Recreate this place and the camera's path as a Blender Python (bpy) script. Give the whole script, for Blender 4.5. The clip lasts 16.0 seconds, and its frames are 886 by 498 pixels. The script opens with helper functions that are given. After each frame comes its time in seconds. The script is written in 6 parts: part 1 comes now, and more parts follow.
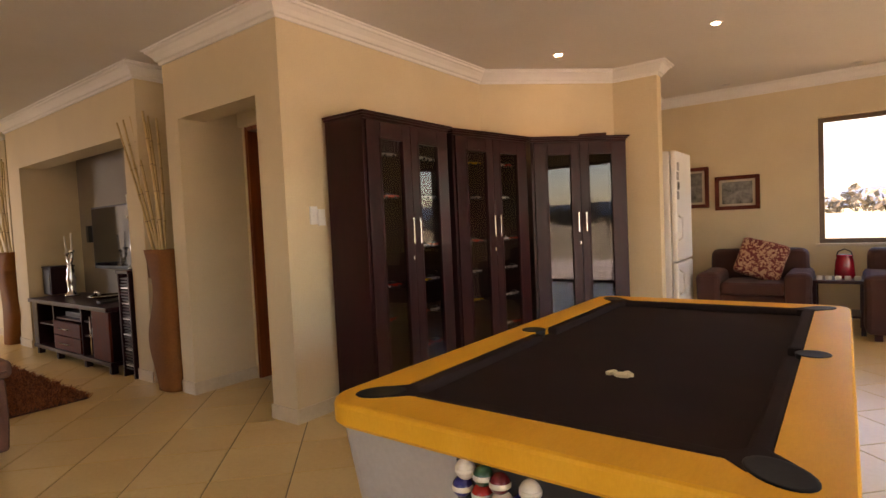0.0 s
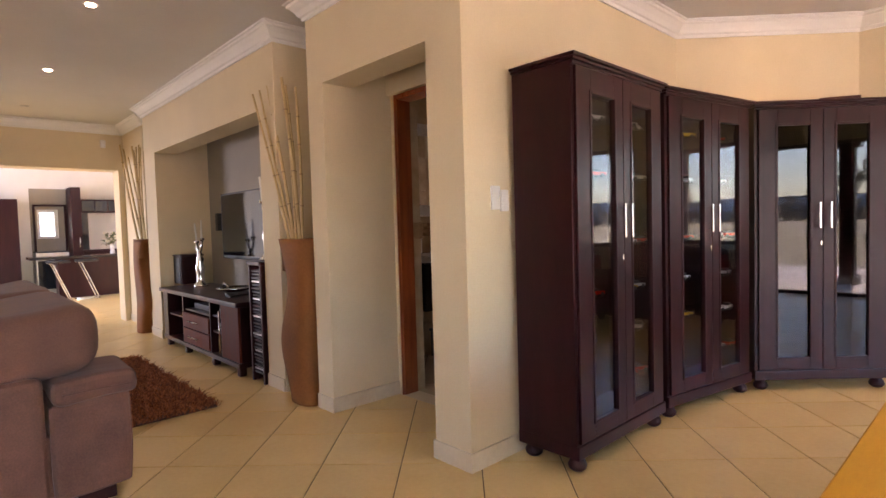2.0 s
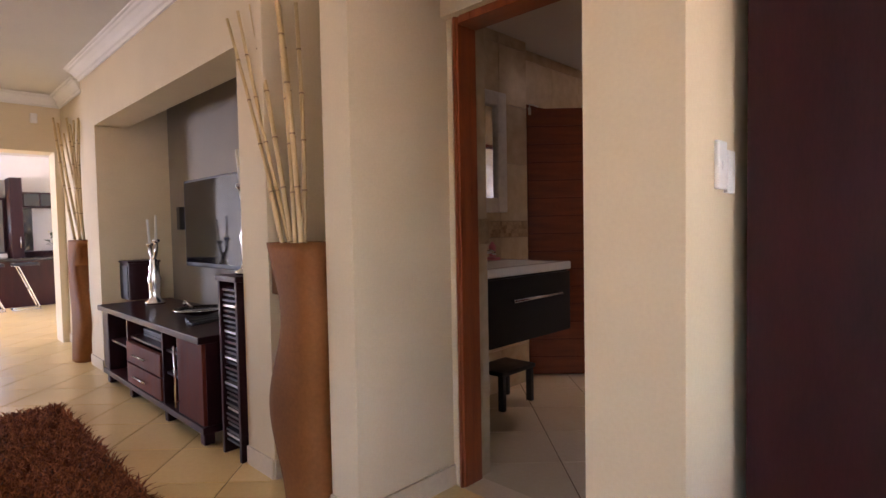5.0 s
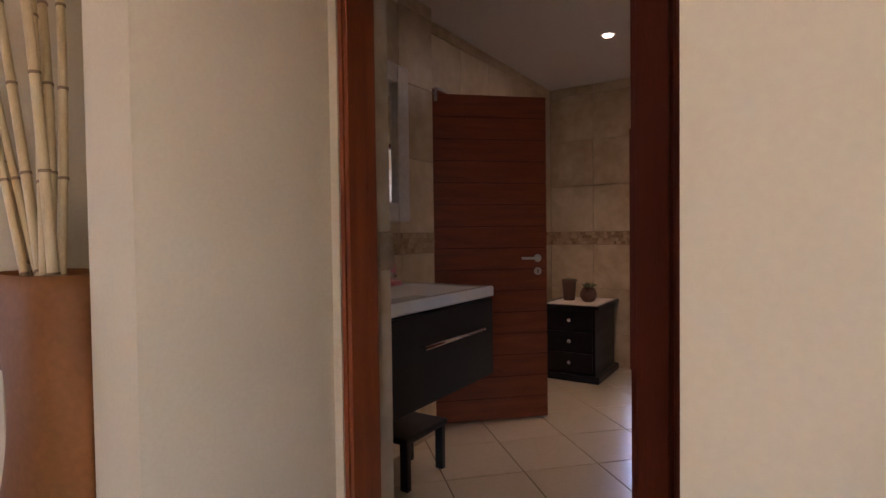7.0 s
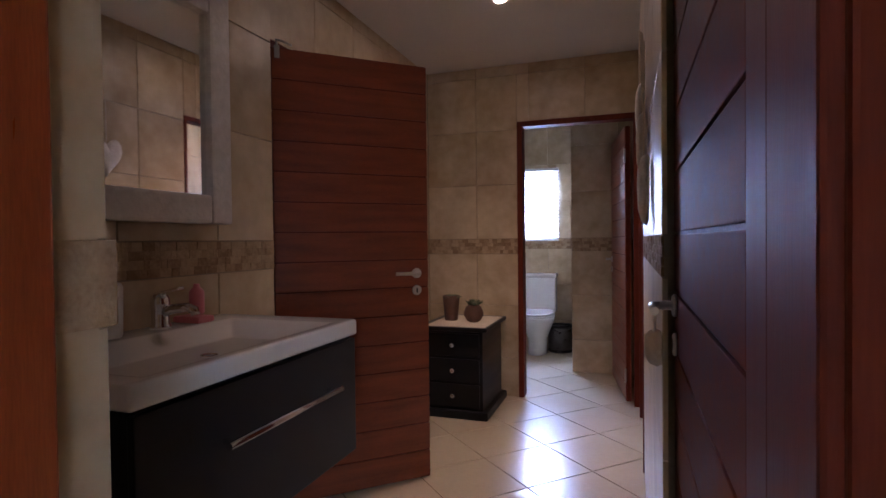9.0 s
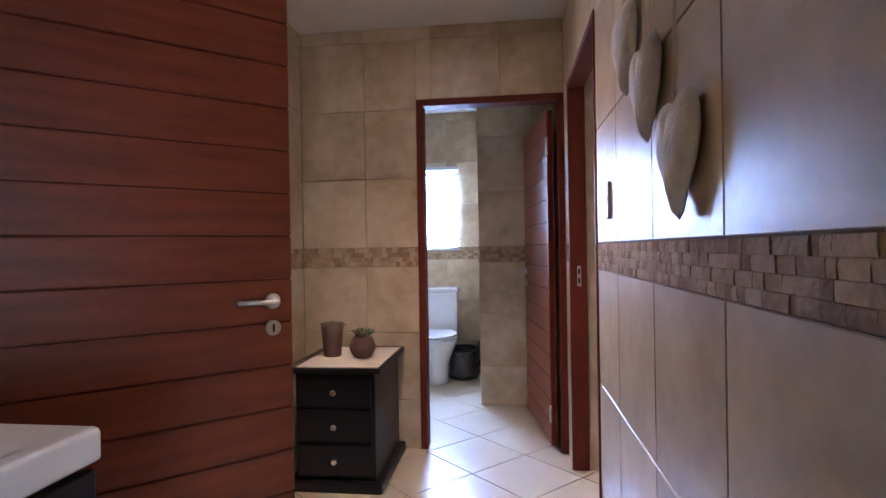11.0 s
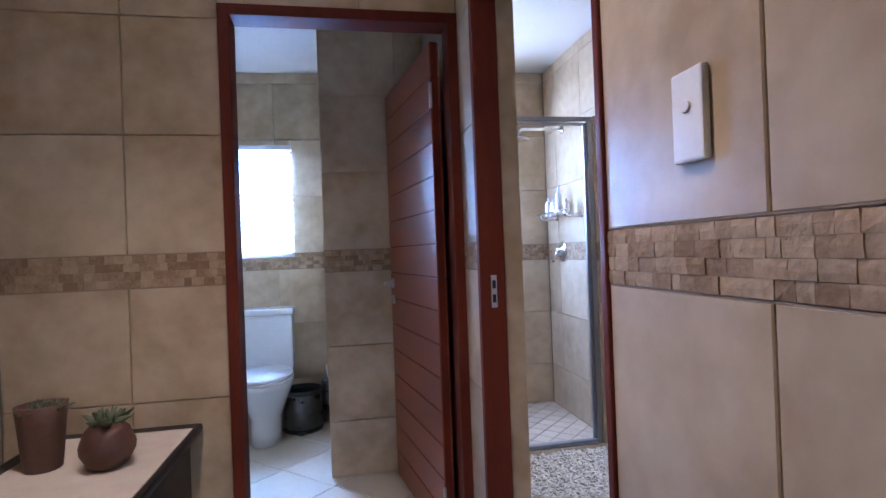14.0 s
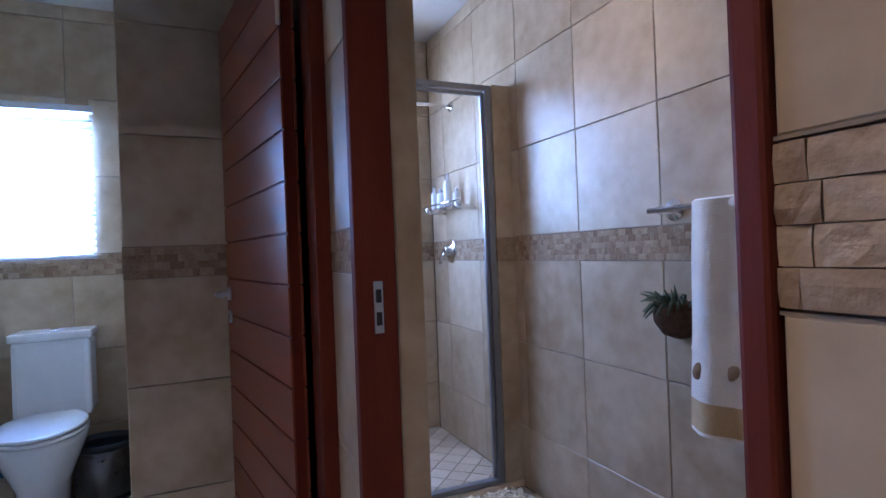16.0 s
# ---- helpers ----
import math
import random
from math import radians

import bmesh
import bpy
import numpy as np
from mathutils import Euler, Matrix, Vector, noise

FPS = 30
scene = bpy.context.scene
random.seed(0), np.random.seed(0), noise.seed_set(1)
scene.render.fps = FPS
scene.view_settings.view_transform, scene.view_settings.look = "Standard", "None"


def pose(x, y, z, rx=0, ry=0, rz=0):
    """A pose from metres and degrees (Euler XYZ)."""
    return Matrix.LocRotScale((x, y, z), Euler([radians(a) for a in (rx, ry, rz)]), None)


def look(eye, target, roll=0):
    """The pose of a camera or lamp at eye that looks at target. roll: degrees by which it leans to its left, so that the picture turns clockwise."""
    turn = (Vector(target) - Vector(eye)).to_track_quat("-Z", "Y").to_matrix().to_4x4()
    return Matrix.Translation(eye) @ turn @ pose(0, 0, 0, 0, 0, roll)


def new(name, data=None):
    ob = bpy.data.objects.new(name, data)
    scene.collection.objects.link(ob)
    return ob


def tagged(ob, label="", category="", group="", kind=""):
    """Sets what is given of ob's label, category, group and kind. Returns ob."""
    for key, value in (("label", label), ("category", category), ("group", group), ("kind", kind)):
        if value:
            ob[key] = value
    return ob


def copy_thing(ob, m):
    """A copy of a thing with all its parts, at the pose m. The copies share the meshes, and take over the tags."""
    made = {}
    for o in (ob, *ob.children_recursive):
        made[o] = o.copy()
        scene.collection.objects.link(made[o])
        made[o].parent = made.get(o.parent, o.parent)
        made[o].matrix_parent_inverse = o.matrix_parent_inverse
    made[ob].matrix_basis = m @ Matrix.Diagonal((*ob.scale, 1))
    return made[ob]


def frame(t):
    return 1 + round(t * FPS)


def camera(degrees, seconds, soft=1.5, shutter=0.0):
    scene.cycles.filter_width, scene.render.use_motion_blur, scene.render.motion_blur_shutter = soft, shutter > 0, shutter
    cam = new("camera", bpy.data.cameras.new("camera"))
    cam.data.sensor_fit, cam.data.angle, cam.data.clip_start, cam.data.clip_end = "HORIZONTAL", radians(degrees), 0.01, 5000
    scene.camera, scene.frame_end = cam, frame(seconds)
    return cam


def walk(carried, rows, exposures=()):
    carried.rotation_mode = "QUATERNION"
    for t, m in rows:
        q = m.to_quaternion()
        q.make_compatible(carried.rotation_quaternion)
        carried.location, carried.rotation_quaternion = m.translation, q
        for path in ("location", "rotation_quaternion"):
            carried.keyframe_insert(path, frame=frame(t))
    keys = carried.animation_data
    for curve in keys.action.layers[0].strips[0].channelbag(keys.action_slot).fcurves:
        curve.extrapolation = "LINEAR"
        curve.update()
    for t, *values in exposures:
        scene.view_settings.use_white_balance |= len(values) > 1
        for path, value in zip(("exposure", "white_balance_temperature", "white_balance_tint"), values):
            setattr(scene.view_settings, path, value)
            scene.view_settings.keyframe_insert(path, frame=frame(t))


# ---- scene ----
cam = camera(78.8, 16.0)
PATH = [
    (0, (-0.011, 0.087, 1.221), (-1.207, 1.687, 1.130), -2.65),
    (0.5, (-0.246, 0.179, 1.210), (-1.539, 1.701, 1.121), -2.28),
    (1, (-0.503, 0.280, 1.202), (-1.882, 1.725, 1.111), -2.03),
    (1.5, (-0.759, 0.350, 1.189), (-2.196, 1.738, 1.097), -1.81),
    (2, (-1.015, 0.388, 1.188), (-2.474, 1.754, 1.101), -1.62),
    (2.5, (-1.264, 0.477, 1.185), (-2.740, 1.825, 1.099), -1.54),
    (3, (-1.508, 0.567, 1.177), (-2.990, 1.908, 1.090), -1.51),
    (3.2, (-1.617, 0.609, 1.170), (-3.101, 1.948, 1.091), -1.44),
    (5.3, (-2.440, 1.072, 1.179), (-3.816, 2.522, 1.108), -0.96),
    (5.5, (-2.508, 1.141, 1.171), (-3.864, 2.609, 1.109), -0.88),
    (6, (-2.680, 1.316, 1.205), (-3.951, 2.859, 1.135), -0.93),
    (6.5, (-2.833, 1.478, 1.195), (-4.004, 3.098, 1.138), -0.77),
    (7, (-2.953, 1.641, 1.203), (-4.029, 3.326, 1.150), -0.73),
    (7.5, (-3.044, 1.842, 1.208), (-4.015, 3.590, 1.158), -0.61),
    (8, (-3.127, 2.039, 1.215), (-3.988, 3.843, 1.170), -0.64),
    (8.5, (-3.224, 2.240, 1.212), (-3.989, 4.087, 1.172), -0.65),
    (9, (-3.311, 2.404, 1.209), (-3.962, 4.295, 1.176), -0.64),
    (9.5, (-3.380, 2.596, 1.209), (-3.923, 4.520, 1.184), -0.67),
    (10, (-3.439, 2.792, 1.207), (-3.875, 4.744, 1.184), -0.75),
    (10.2, (-3.473, 2.883, 1.208), (-3.863, 4.844, 1.191), -0.68),
    (12.3, (-3.651, 3.829, 1.187), (-3.653, 5.829, 1.189), -1.90),
    (12.5, (-3.670, 3.891, 1.184), (-3.618, 5.890, 1.187), -1.96),
    (13, (-3.694, 4.084, 1.181), (-3.533, 6.078, 1.189), -1.99),
    (13.5, (-3.693, 4.276, 1.184), (-3.452, 6.261, 1.194), -2.05),
    (14, (-3.697, 4.454, 1.187), (-3.334, 6.421, 1.196), -2.11),
    (14.5, (-3.693, 4.607, 1.178), (-3.179, 6.540, 1.186), -2.16),
    (15, (-3.651, 4.794, 1.176), (-3.018, 6.691, 1.185), -2.16),
    (15.5, (-3.599, 4.956, 1.172), (-2.875, 6.820, 1.173), -2.19),
    (16, (-3.534, 5.132, 1.160), (-2.719, 6.958, 1.165), -2.18),
]
walk(cam, [(t, look(eye, target, roll)) for t, eye, target, roll in PATH], exposures=[(0.0, 3.10, 9350, 41), (1.5, 3.68, 7700, 42), (3.0, 3.96, 6800, 42), (5.5, 3.98, 6500, 43), (7.0, 3.90, 6250, 42), (8.0, 3.92, 6150, 38), (9.0, 4.26, 5800, 40), (10.0, 4.94, 5600, 38), (12.5, 5.22, 4850, 26), (14.5, 4.76, 4750, 27), (16.0, 4.24, 4700, 28)])

# ---- light ----
world = bpy.data.worlds.new("sky")
scene.world = world
world.use_nodes = True
wn = world.node_tree.nodes
sky = wn.new("ShaderNodeTexSky")
sky.sky_type = "NISHITA"
sky.sun_disc = False
sky.sun_elevation, sky.sun_rotation = radians(52), radians(95)
sky.dust_density, sky.ozone_density, sky.air_density = 0.3, 3.0, 1.4
tint = wn.new("ShaderNodeMix")
tint.data_type, tint.blend_type = "RGBA", "MULTIPLY"
tint.inputs[0].default_value = 1.0
tint.inputs[7].default_value = (0.70, 0.87, 1.0, 1.0)
world.node_tree.links.new(sky.outputs[0], tint.inputs[6])
world.node_tree.links.new(tint.outputs[2], wn["Background"].inputs[0])
wn["Background"].inputs[1].default_value = 0.10

sun = new("sun", bpy.data.lights.new("sun", "SUN"))
sun.data.energy, sun.data.angle, sun.data.color = 4.2, radians(0.6), (1.0, 0.95, 0.87)
sun.matrix_world = look((20, -2, 26), (0, 0, 0))


def window_light(name, eye, target, w, h, watts, color=(1.0, 0.97, 0.93)):
    """Daylight of the sky in the opening of a window."""
    ob = new(name, bpy.data.lights.new(name, "AREA"))
    ob.data.shape, ob.data.size, ob.data.size_y = "RECTANGLE", w, h
    ob.data.energy, ob.data.color = watts, color
    ob.matrix_world = look(eye, target)
    return ob


window_light("daylight_kitchen", (-12.0, -2.35, 1.4), (-12.0, 2, 1.2), 2.2, 1.6, 17, (0.62, 0.80, 1.0))
window_light("daylight_wc", (-4.36, 8.62, 1.6), (-4.36, 4, 1.2), 0.52, 0.72, 5.4, (0.45, 0.68, 1.0))
window_light("daylight_shower", (-3.05, 8.45, 1.75), (-2.6, 6.2, 0.6), 0.8, 0.8, 1.7, (0.66, 0.82, 1.0))


# ---- helpers of this scene ----
def rnd(a, b):
    return random.uniform(a, b)


def box(bm, x0, x1, y0, y1, z0, z1, bevel=0.0):
    """A box between two corners, with bevelled edges."""
    r = bmesh.ops.create_cube(bm, size=1)
    for v in r["verts"]:
        v.co = Vector(((x0 + x1) / 2 + v.co.x * (x1 - x0), (y0 + y1) / 2 + v.co.y * (y1 - y0), (z0 + z1) / 2 + v.co.z * (z1 - z0)))
    if bevel:
        edges = list({e for v in r["verts"] for e in v.link_edges})
        bmesh.ops.bevel(bm, geom=edges, offset=bevel, segments=2, affect="EDGES", profile=0.6)
    return bm


def boxbm(*a, bevel=0.0):
    return box(bmesh.new(), *a, bevel=bevel)


def lathe(bm, profile, segs=24, centre=(0, 0, 0)):
    """A turned shape from (radius, height) pairs."""
    rings = []
    for r, z in profile:
        rings.append([bm.verts.new((centre[0] + r * math.cos(2 * math.pi * i / segs), centre[1] + r * math.sin(2 * math.pi * i / segs), centre[2] + z)) for i in range(segs)])
    for a, b in zip(rings, rings[1:]):
        for i in range(segs):
            f = bm.faces.new((a[i], a[(i + 1) % segs], b[(i + 1) % segs], b[i]))
            f.smooth = True
    bm.faces.new(rings[0][::-1])
    bm.faces.new(rings[-1])
    return bm


def tube(bm, pts, radius, segs=10, taper=1.0):
    """A round bar along a line of points."""
    pts = [Vector(p) for p in pts]
    rings = []
    for i, p in enumerate(pts):
        d = (pts[min(i + 1, len(pts) - 1)] - pts[max(i - 1, 0)]).normalized()
        a = d.cross(Vector((0, 0, 1)))
        if a.length < 0.05:
            a = d.cross(Vector((1, 0, 0)))
        a.normalize()
        b = d.cross(a)
        r = radius * (1 + (taper - 1) * i / max(1, len(pts) - 1))
        rings.append([bm.verts.new(p + r * (math.cos(2 * math.pi * k / segs) * a + math.sin(2 * math.pi * k / segs) * b)) for k in range(segs)])
    for a, b in zip(rings, rings[1:]):
        for k in range(segs):
            f = bm.faces.new((a[k], a[(k + 1) % segs], b[(k + 1) % segs], b[k]))
            f.smooth = True
    bm.faces.new(rings[0][::-1])
    bm.faces.new(rings[-1])
    return bm


def extrude_outline(bm, pts, depth, axis="y"):
    """A plate from an outline in two axes, thickened along the third."""
    def place(p, d):
        if axis == "y":
            return (p[0], d, p[1])
        if axis == "x":
            return (d, p[0], p[1])
        return (p[0], p[1], d)
    a = [bm.verts.new(place(p, 0)) for p in pts]
    b = [bm.verts.new(place(p, depth)) for p in pts]
    bm.faces.new(a)
    bm.faces.new(b[::-1])
    for i in range(len(pts)):
        bm.faces.new((a[i], b[i], b[(i + 1) % len(pts)], a[(i + 1) % len(pts)]))
    bmesh.ops.recalc_face_normals(bm, faces=bm.faces[:])
    return bm


def mesh_of(name, bm, material, smooth=False):
    bmesh.ops.recalc_face_normals(bm, faces=bm.faces[:])
    me = bpy.data.meshes.new(name)
    bm.to_mesh(me)
    bm.free()
    if smooth:
        for p in me.polygons:
            p.use_smooth = True
    me.materials.append(material)
    return me


def part(name, bm, material, parent, label="", smooth=False):
    ob = new(name, mesh_of(name, bm, material, smooth))
    ob.parent = parent
    if label:
        tagged(ob, label=label)
    return ob


def thing(name, label, category, at=(0, 0, 0), turn=0, group=""):
    ob = new(name)
    ob.matrix_world = pose(*at, 0, 0, turn)
    ob.empty_display_size = 0.1
    return tagged(ob, label=label, category=category, group=group)


def solid(name, bm, material, label, category, group="", smooth=False):
    return tagged(new(name, mesh_of(name, bm, material, smooth)), label=label, category=category, group=group)


def setting(name, bm, material, label="", category="", smooth=False):
    return tagged(new(name, mesh_of(name, bm, material, smooth)), label=label, category=category, kind="structure")


# ---- materials ----
def material(name, dark, light, rough=0.5, scale=6.0, fine=60.0, bump=0.05, metallic=0.0, coat=0.0, stretch=(1, 1, 1), each=0.0, rough_var=0.12, sheen=0.0, island=0.0, spec=0.5):
    """Two-scale procedural surface: slow colour drift, fine grain, relief and uneven gloss."""
    m = bpy.data.materials.new(name)
    m.use_nodes = True
    n, l = m.node_tree.nodes, m.node_tree.links
    b = n["Principled BSDF"]
    co = n.new("ShaderNodeTexCoord")
    mp = n.new("ShaderNodeMapping")
    mp.inputs["Scale"].default_value = stretch
    l.new(co.outputs["Object"], mp.inputs[0])
    vec = mp.outputs[0]
    if each or island:
        info = n.new("ShaderNodeObjectInfo") if each else n.new("ShaderNodeNewGeometry")
        seed = info.outputs["Random"] if each else info.outputs["Random Per Island"]
        add = n.new("ShaderNodeVectorMath")
        mul = n.new("ShaderNodeVectorMath")
        mul.operation = "SCALE"
        mul.inputs[0].default_value = (37.0, 19.0, 53.0)
        l.new(seed, mul.inputs["Scale"])
        l.new(vec, add.inputs[0])
        l.new(mul.outputs[0], add.inputs[1])
        vec = add.outputs[0]
    slow = n.new("ShaderNodeTexNoise")
    slow.inputs["Scale"].default_value, slow.inputs["Detail"].default_value = scale, 5
    grain = n.new("ShaderNodeTexNoise")
    grain.inputs["Scale"].default_value, grain.inputs["Detail"].default_value = fine, 4
    l.new(vec, slow.inputs["Vector"])
    l.new(vec, grain.inputs["Vector"])
    mix = n.new("ShaderNodeMath")
    mix.operation = "MULTIPLY_ADD"
    mix.inputs[1].default_value = 0.35
    l.new(grain.outputs[0], mix.inputs[0])
    half = n.new("ShaderNodeMath")
    half.operation = "MULTIPLY"
    half.inputs[1].default_value = 0.65
    l.new(slow.outputs[0], half.inputs[0])
    l.new(half.outputs[0], mix.inputs[2])
    value = mix.outputs[0]
    if each or island:
        shift = n.new("ShaderNodeMath")
        shift.operation = "MULTIPLY_ADD"
        l.new(seed, shift.inputs[0])
        shift.inputs[1].default_value = each or island
        off = n.new("ShaderNodeMath")
        off.operation = "SUBTRACT"
        off.inputs[1].default_value = (each or island) / 2
        l.new(value, off.inputs[0])
        l.new(off.outputs[0], shift.inputs[2])
        value = shift.outputs[0]
    ramp = n.new("ShaderNodeValToRGB")
    ramp.color_ramp.elements[0].position, ramp.color_ramp.elements[1].position = 0.3, 0.7
    ramp.color_ramp.elements[0].color, ramp.color_ramp.elements[1].color = (*dark, 1), (*light, 1)
    l.new(value, ramp.inputs[0])
    l.new(ramp.outputs[0], b.inputs["Base Color"])
    rr = n.new("ShaderNodeMapRange")
    rr.inputs["To Min"].default_value, rr.inputs["To Max"].default_value = max(0.02, rough - rough_var), min(1, rough + rough_var)
    l.new(slow.outputs[0], rr.inputs["Value"])
    l.new(rr.outputs[0], b.inputs["Roughness"])
    b.inputs["Metallic"].default_value = metallic
    b.inputs["Specular IOR Level"].default_value = spec
    b.inputs["Coat Weight"].default_value = coat
    b.inputs["Coat Roughness"].default_value = 0.12
    b.inputs["Sheen Weight"].default_value = sheen
    if bump:
        bp = n.new("ShaderNodeBump")
        bp.inputs["Strength"].default_value, bp.inputs["Distance"].default_value = bump, 0.01
        l.new(mix.outputs[0], bp.inputs["Height"])
        l.new(bp.outputs[0], b.inputs["Normal"])
    return m


def glow(name, color, strength):
    m = bpy.data.materials.new(name)
    m.use_nodes = True
    b = m.node_tree.nodes["Principled BSDF"]
    b.inputs["Base Color"].default_value = (*color, 1)
    b.inputs["Emission Color"].default_value = (*color, 1)
    b.inputs["Emission Strength"].default_value = strength
    return m


def glassy(name, tint=(1, 1, 1), rough=0.0, base=0.024):
    """Thin clear pane: it passes light straight and mirrors by Fresnel."""
    m = bpy.data.materials.new(name)
    m.use_nodes = True
    n, l = m.node_tree.nodes, m.node_tree.links
    out = n["Material Output"]
    n.remove(n["Principled BSDF"])
    clear, gloss, mix, facing = n.new("ShaderNodeBsdfTransparent"), n.new("ShaderNodeBsdfGlossy"), n.new("ShaderNodeMixShader"), n.new("ShaderNodeLayerWeight")
    clear.inputs[0].default_value = (*tint, 1)
    gloss.inputs["Roughness"].default_value = rough
    facing.inputs["Blend"].default_value = 0.5
    power, scale = n.new("ShaderNodeMath"), n.new("ShaderNodeMath")
    power.operation, scale.operation = "POWER", "MULTIPLY_ADD"
    power.inputs[1].default_value = 5.0
    scale.inputs[1].default_value, scale.inputs[2].default_value = 0.80, base
    l.new(facing.outputs["Facing"], power.inputs[0])
    l.new(power.outputs[0], scale.inputs[0])
    l.new(scale.outputs[0], mix.inputs[0])
    l.new(clear.outputs[0], mix.inputs[1])
    l.new(gloss.outputs[0], mix.inputs[2])
    l.new(mix.outputs[0], out.inputs[0])
    return m


PLASTER = material("cream_wall_paint", (0.65, 0.53, 0.34), (0.73, 0.605, 0.40), 0.72, 2.5, 90, 0.10)
PLASTER_GREY = material("taupe_wall_paint", (0.30, 0.26, 0.21), (0.35, 0.305, 0.25), 0.75, 2.5, 90, 0.10)
CEILING = material("white_ceiling_paint", (0.66, 0.63, 0.58), (0.72, 0.69, 0.64), 0.8, 2.0, 70, 0.05)
CORNICE = material("white_cornice_paint", (0.78, 0.76, 0.71), (0.84, 0.82, 0.78), 0.55, 3.0, 50, 0.03)
FLOOR_TILE = material("beige_floor_tile", (0.69, 0.485, 0.20), (0.80, 0.60, 0.285), 0.30, 2.2, 45, 0.012, each=0.25, coat=0.10, rough_var=0.03)
BATH_FLOOR_TILE = material("pale_beige_floor_tile", (0.60, 0.51, 0.36), (0.67, 0.58, 0.43), 0.25, 2.2, 45, 0.015, each=0.2, coat=0.15, rough_var=0.03)
GROUT = material("brown_grout", (0.13, 0.085, 0.045), (0.20, 0.135, 0.08), 0.9, 5, 120, 0.1)
SKIRT = material("pale_skirting_tile", (0.57, 0.46, 0.32), (0.69, 0.58, 0.42), 0.35, 4, 45, 0.04)
WALL_TILE = material("sand_wall_tile", (0.36, 0.262, 0.150), (0.60, 0.49, 0.335), 0.36, 3.6, 15, 0.012, each=0.16, spec=0.32, rough_var=0.06)
WALL_GROUT = material("taupe_tile_joint", (0.22, 0.165, 0.11), (0.32, 0.25, 0.18), 0.9, 5, 120, 0.1)
STONE = material("split_sandstone", (0.24, 0.155, 0.088), (0.46, 0.345, 0.22), 0.85, 22, 110, 0.5, each=0.40, spec=0.15)
STONE_JOINED = material("split_sandstone_small", (0.24, 0.155, 0.088), (0.46, 0.345, 0.22), 0.85, 22, 110, 0.5, island=0.32, spec=0.15)
MAHOGANY = material("dark_mahogany", (0.018, 0.0040, 0.0055), (0.040, 0.0072, 0.0088), 0.34, 5, 60, 0.006, coat=0.03, stretch=(3, 3, 0.6), spec=0.22, rough_var=0.03)
RED_WOOD = material("red_varnished_wood", (0.14, 0.030, 0.011), (0.29, 0.072, 0.024), 0.40, 4, 60, 0.05, coat=0.1, stretch=(0.7, 0.7, 6), spec=0.35)
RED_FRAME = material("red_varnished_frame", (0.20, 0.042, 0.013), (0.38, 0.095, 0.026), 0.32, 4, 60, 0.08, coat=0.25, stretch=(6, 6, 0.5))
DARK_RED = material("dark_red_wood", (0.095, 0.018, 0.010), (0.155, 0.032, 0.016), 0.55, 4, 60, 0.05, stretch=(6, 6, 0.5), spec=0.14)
# darker and less glossy than RED_WOOD, for door_1
DULL_RED = material("dull_red_wood", (0.105, 0.022, 0.009), (0.185, 0.042, 0.016), 0.62, 4, 60, 0.05, stretch=(6, 0.6, 6), spec=0.06)
ESPRESSO = material("espresso_veneer", (0.008, 0.007, 0.008), (0.013, 0.011, 0.012), 0.35, 4, 90, 0.02, stretch=(1, 0.4, 3), spec=0.25)
CHROME = material("polished_chrome", (0.75, 0.75, 0.76), (0.85, 0.85, 0.86), 0.14, 8, 60, 0.01, metallic=1.0, rough_var=0.05)
STEEL = material("brushed_steel", (0.50, 0.49, 0.47), (0.62, 0.61, 0.59), 0.32, 12, 180, 0.03, metallic=1.0)
BLACK = material("black_plastic", (0.010, 0.010, 0.011), (0.020, 0.020, 0.021), 0.45, 8, 120, 0.03)
SCREEN = material("black_glass_screen", (0.006, 0.007, 0.009), (0.010, 0.011, 0.013), 0.08, 3, 40, 0.0, rough_var=0.02)
WHITE_GLOSS = material("white_ceramic", (0.76, 0.76, 0.75), (0.82, 0.82, 0.81), 0.12, 4, 40, 0.01, coat=0.3, rough_var=0.04)
WHITE_PLASTIC = material("white_plastic", (0.72, 0.70, 0.66), (0.80, 0.78, 0.74), 0.4, 6, 90, 0.02)
OUTSIDE = material("dry_grass", (0.15, 0.13, 0.065), (0.24, 0.21, 0.115), 0.95, 0.6, 9, 0.4)
PAVING = material("pale_paving", (0.34, 0.32, 0.29), (0.43, 0.41, 0.37), 0.8, 1.2, 30, 0.15)
GLASS = glassy("clear_glass")
# cabinet panes: tint stands in for dim interiors, so reflections dominate
CABINET_GLASS = glassy("dimmed_cabinet_glass", (0.80, 0.80, 0.82), 0.0, 0.034)
DIMMED_GLASS = glassy("dimmed_corner_glass", (0.22, 0.22, 0.25), 0.0, 0.05)
LAMP_GLOW = glow("warm_lamp", (1.0, 0.82, 0.56), 22.0)

# ---- setting: walls, floors, ceilings ----
H, HB = 2.65, 2.54
NY, EY = 2.44, 2.42   # depth of the niche and entrance lintels
FY = 2.20            # face of the wall that holds the niche and the bathroom entrance
LX, RX, VX = -4.83, -3.24, -4.73    # lobby walls
BY = 6.48            # lobby back wall
ZS0, ZS1 = 1.098, 1.214  # stone border


def wall(name, boxes, mat, label):
    bm = bmesh.new()
    for b in boxes:
        box(bm, *b)
    return setting(name, bm, mat, label, "wall")


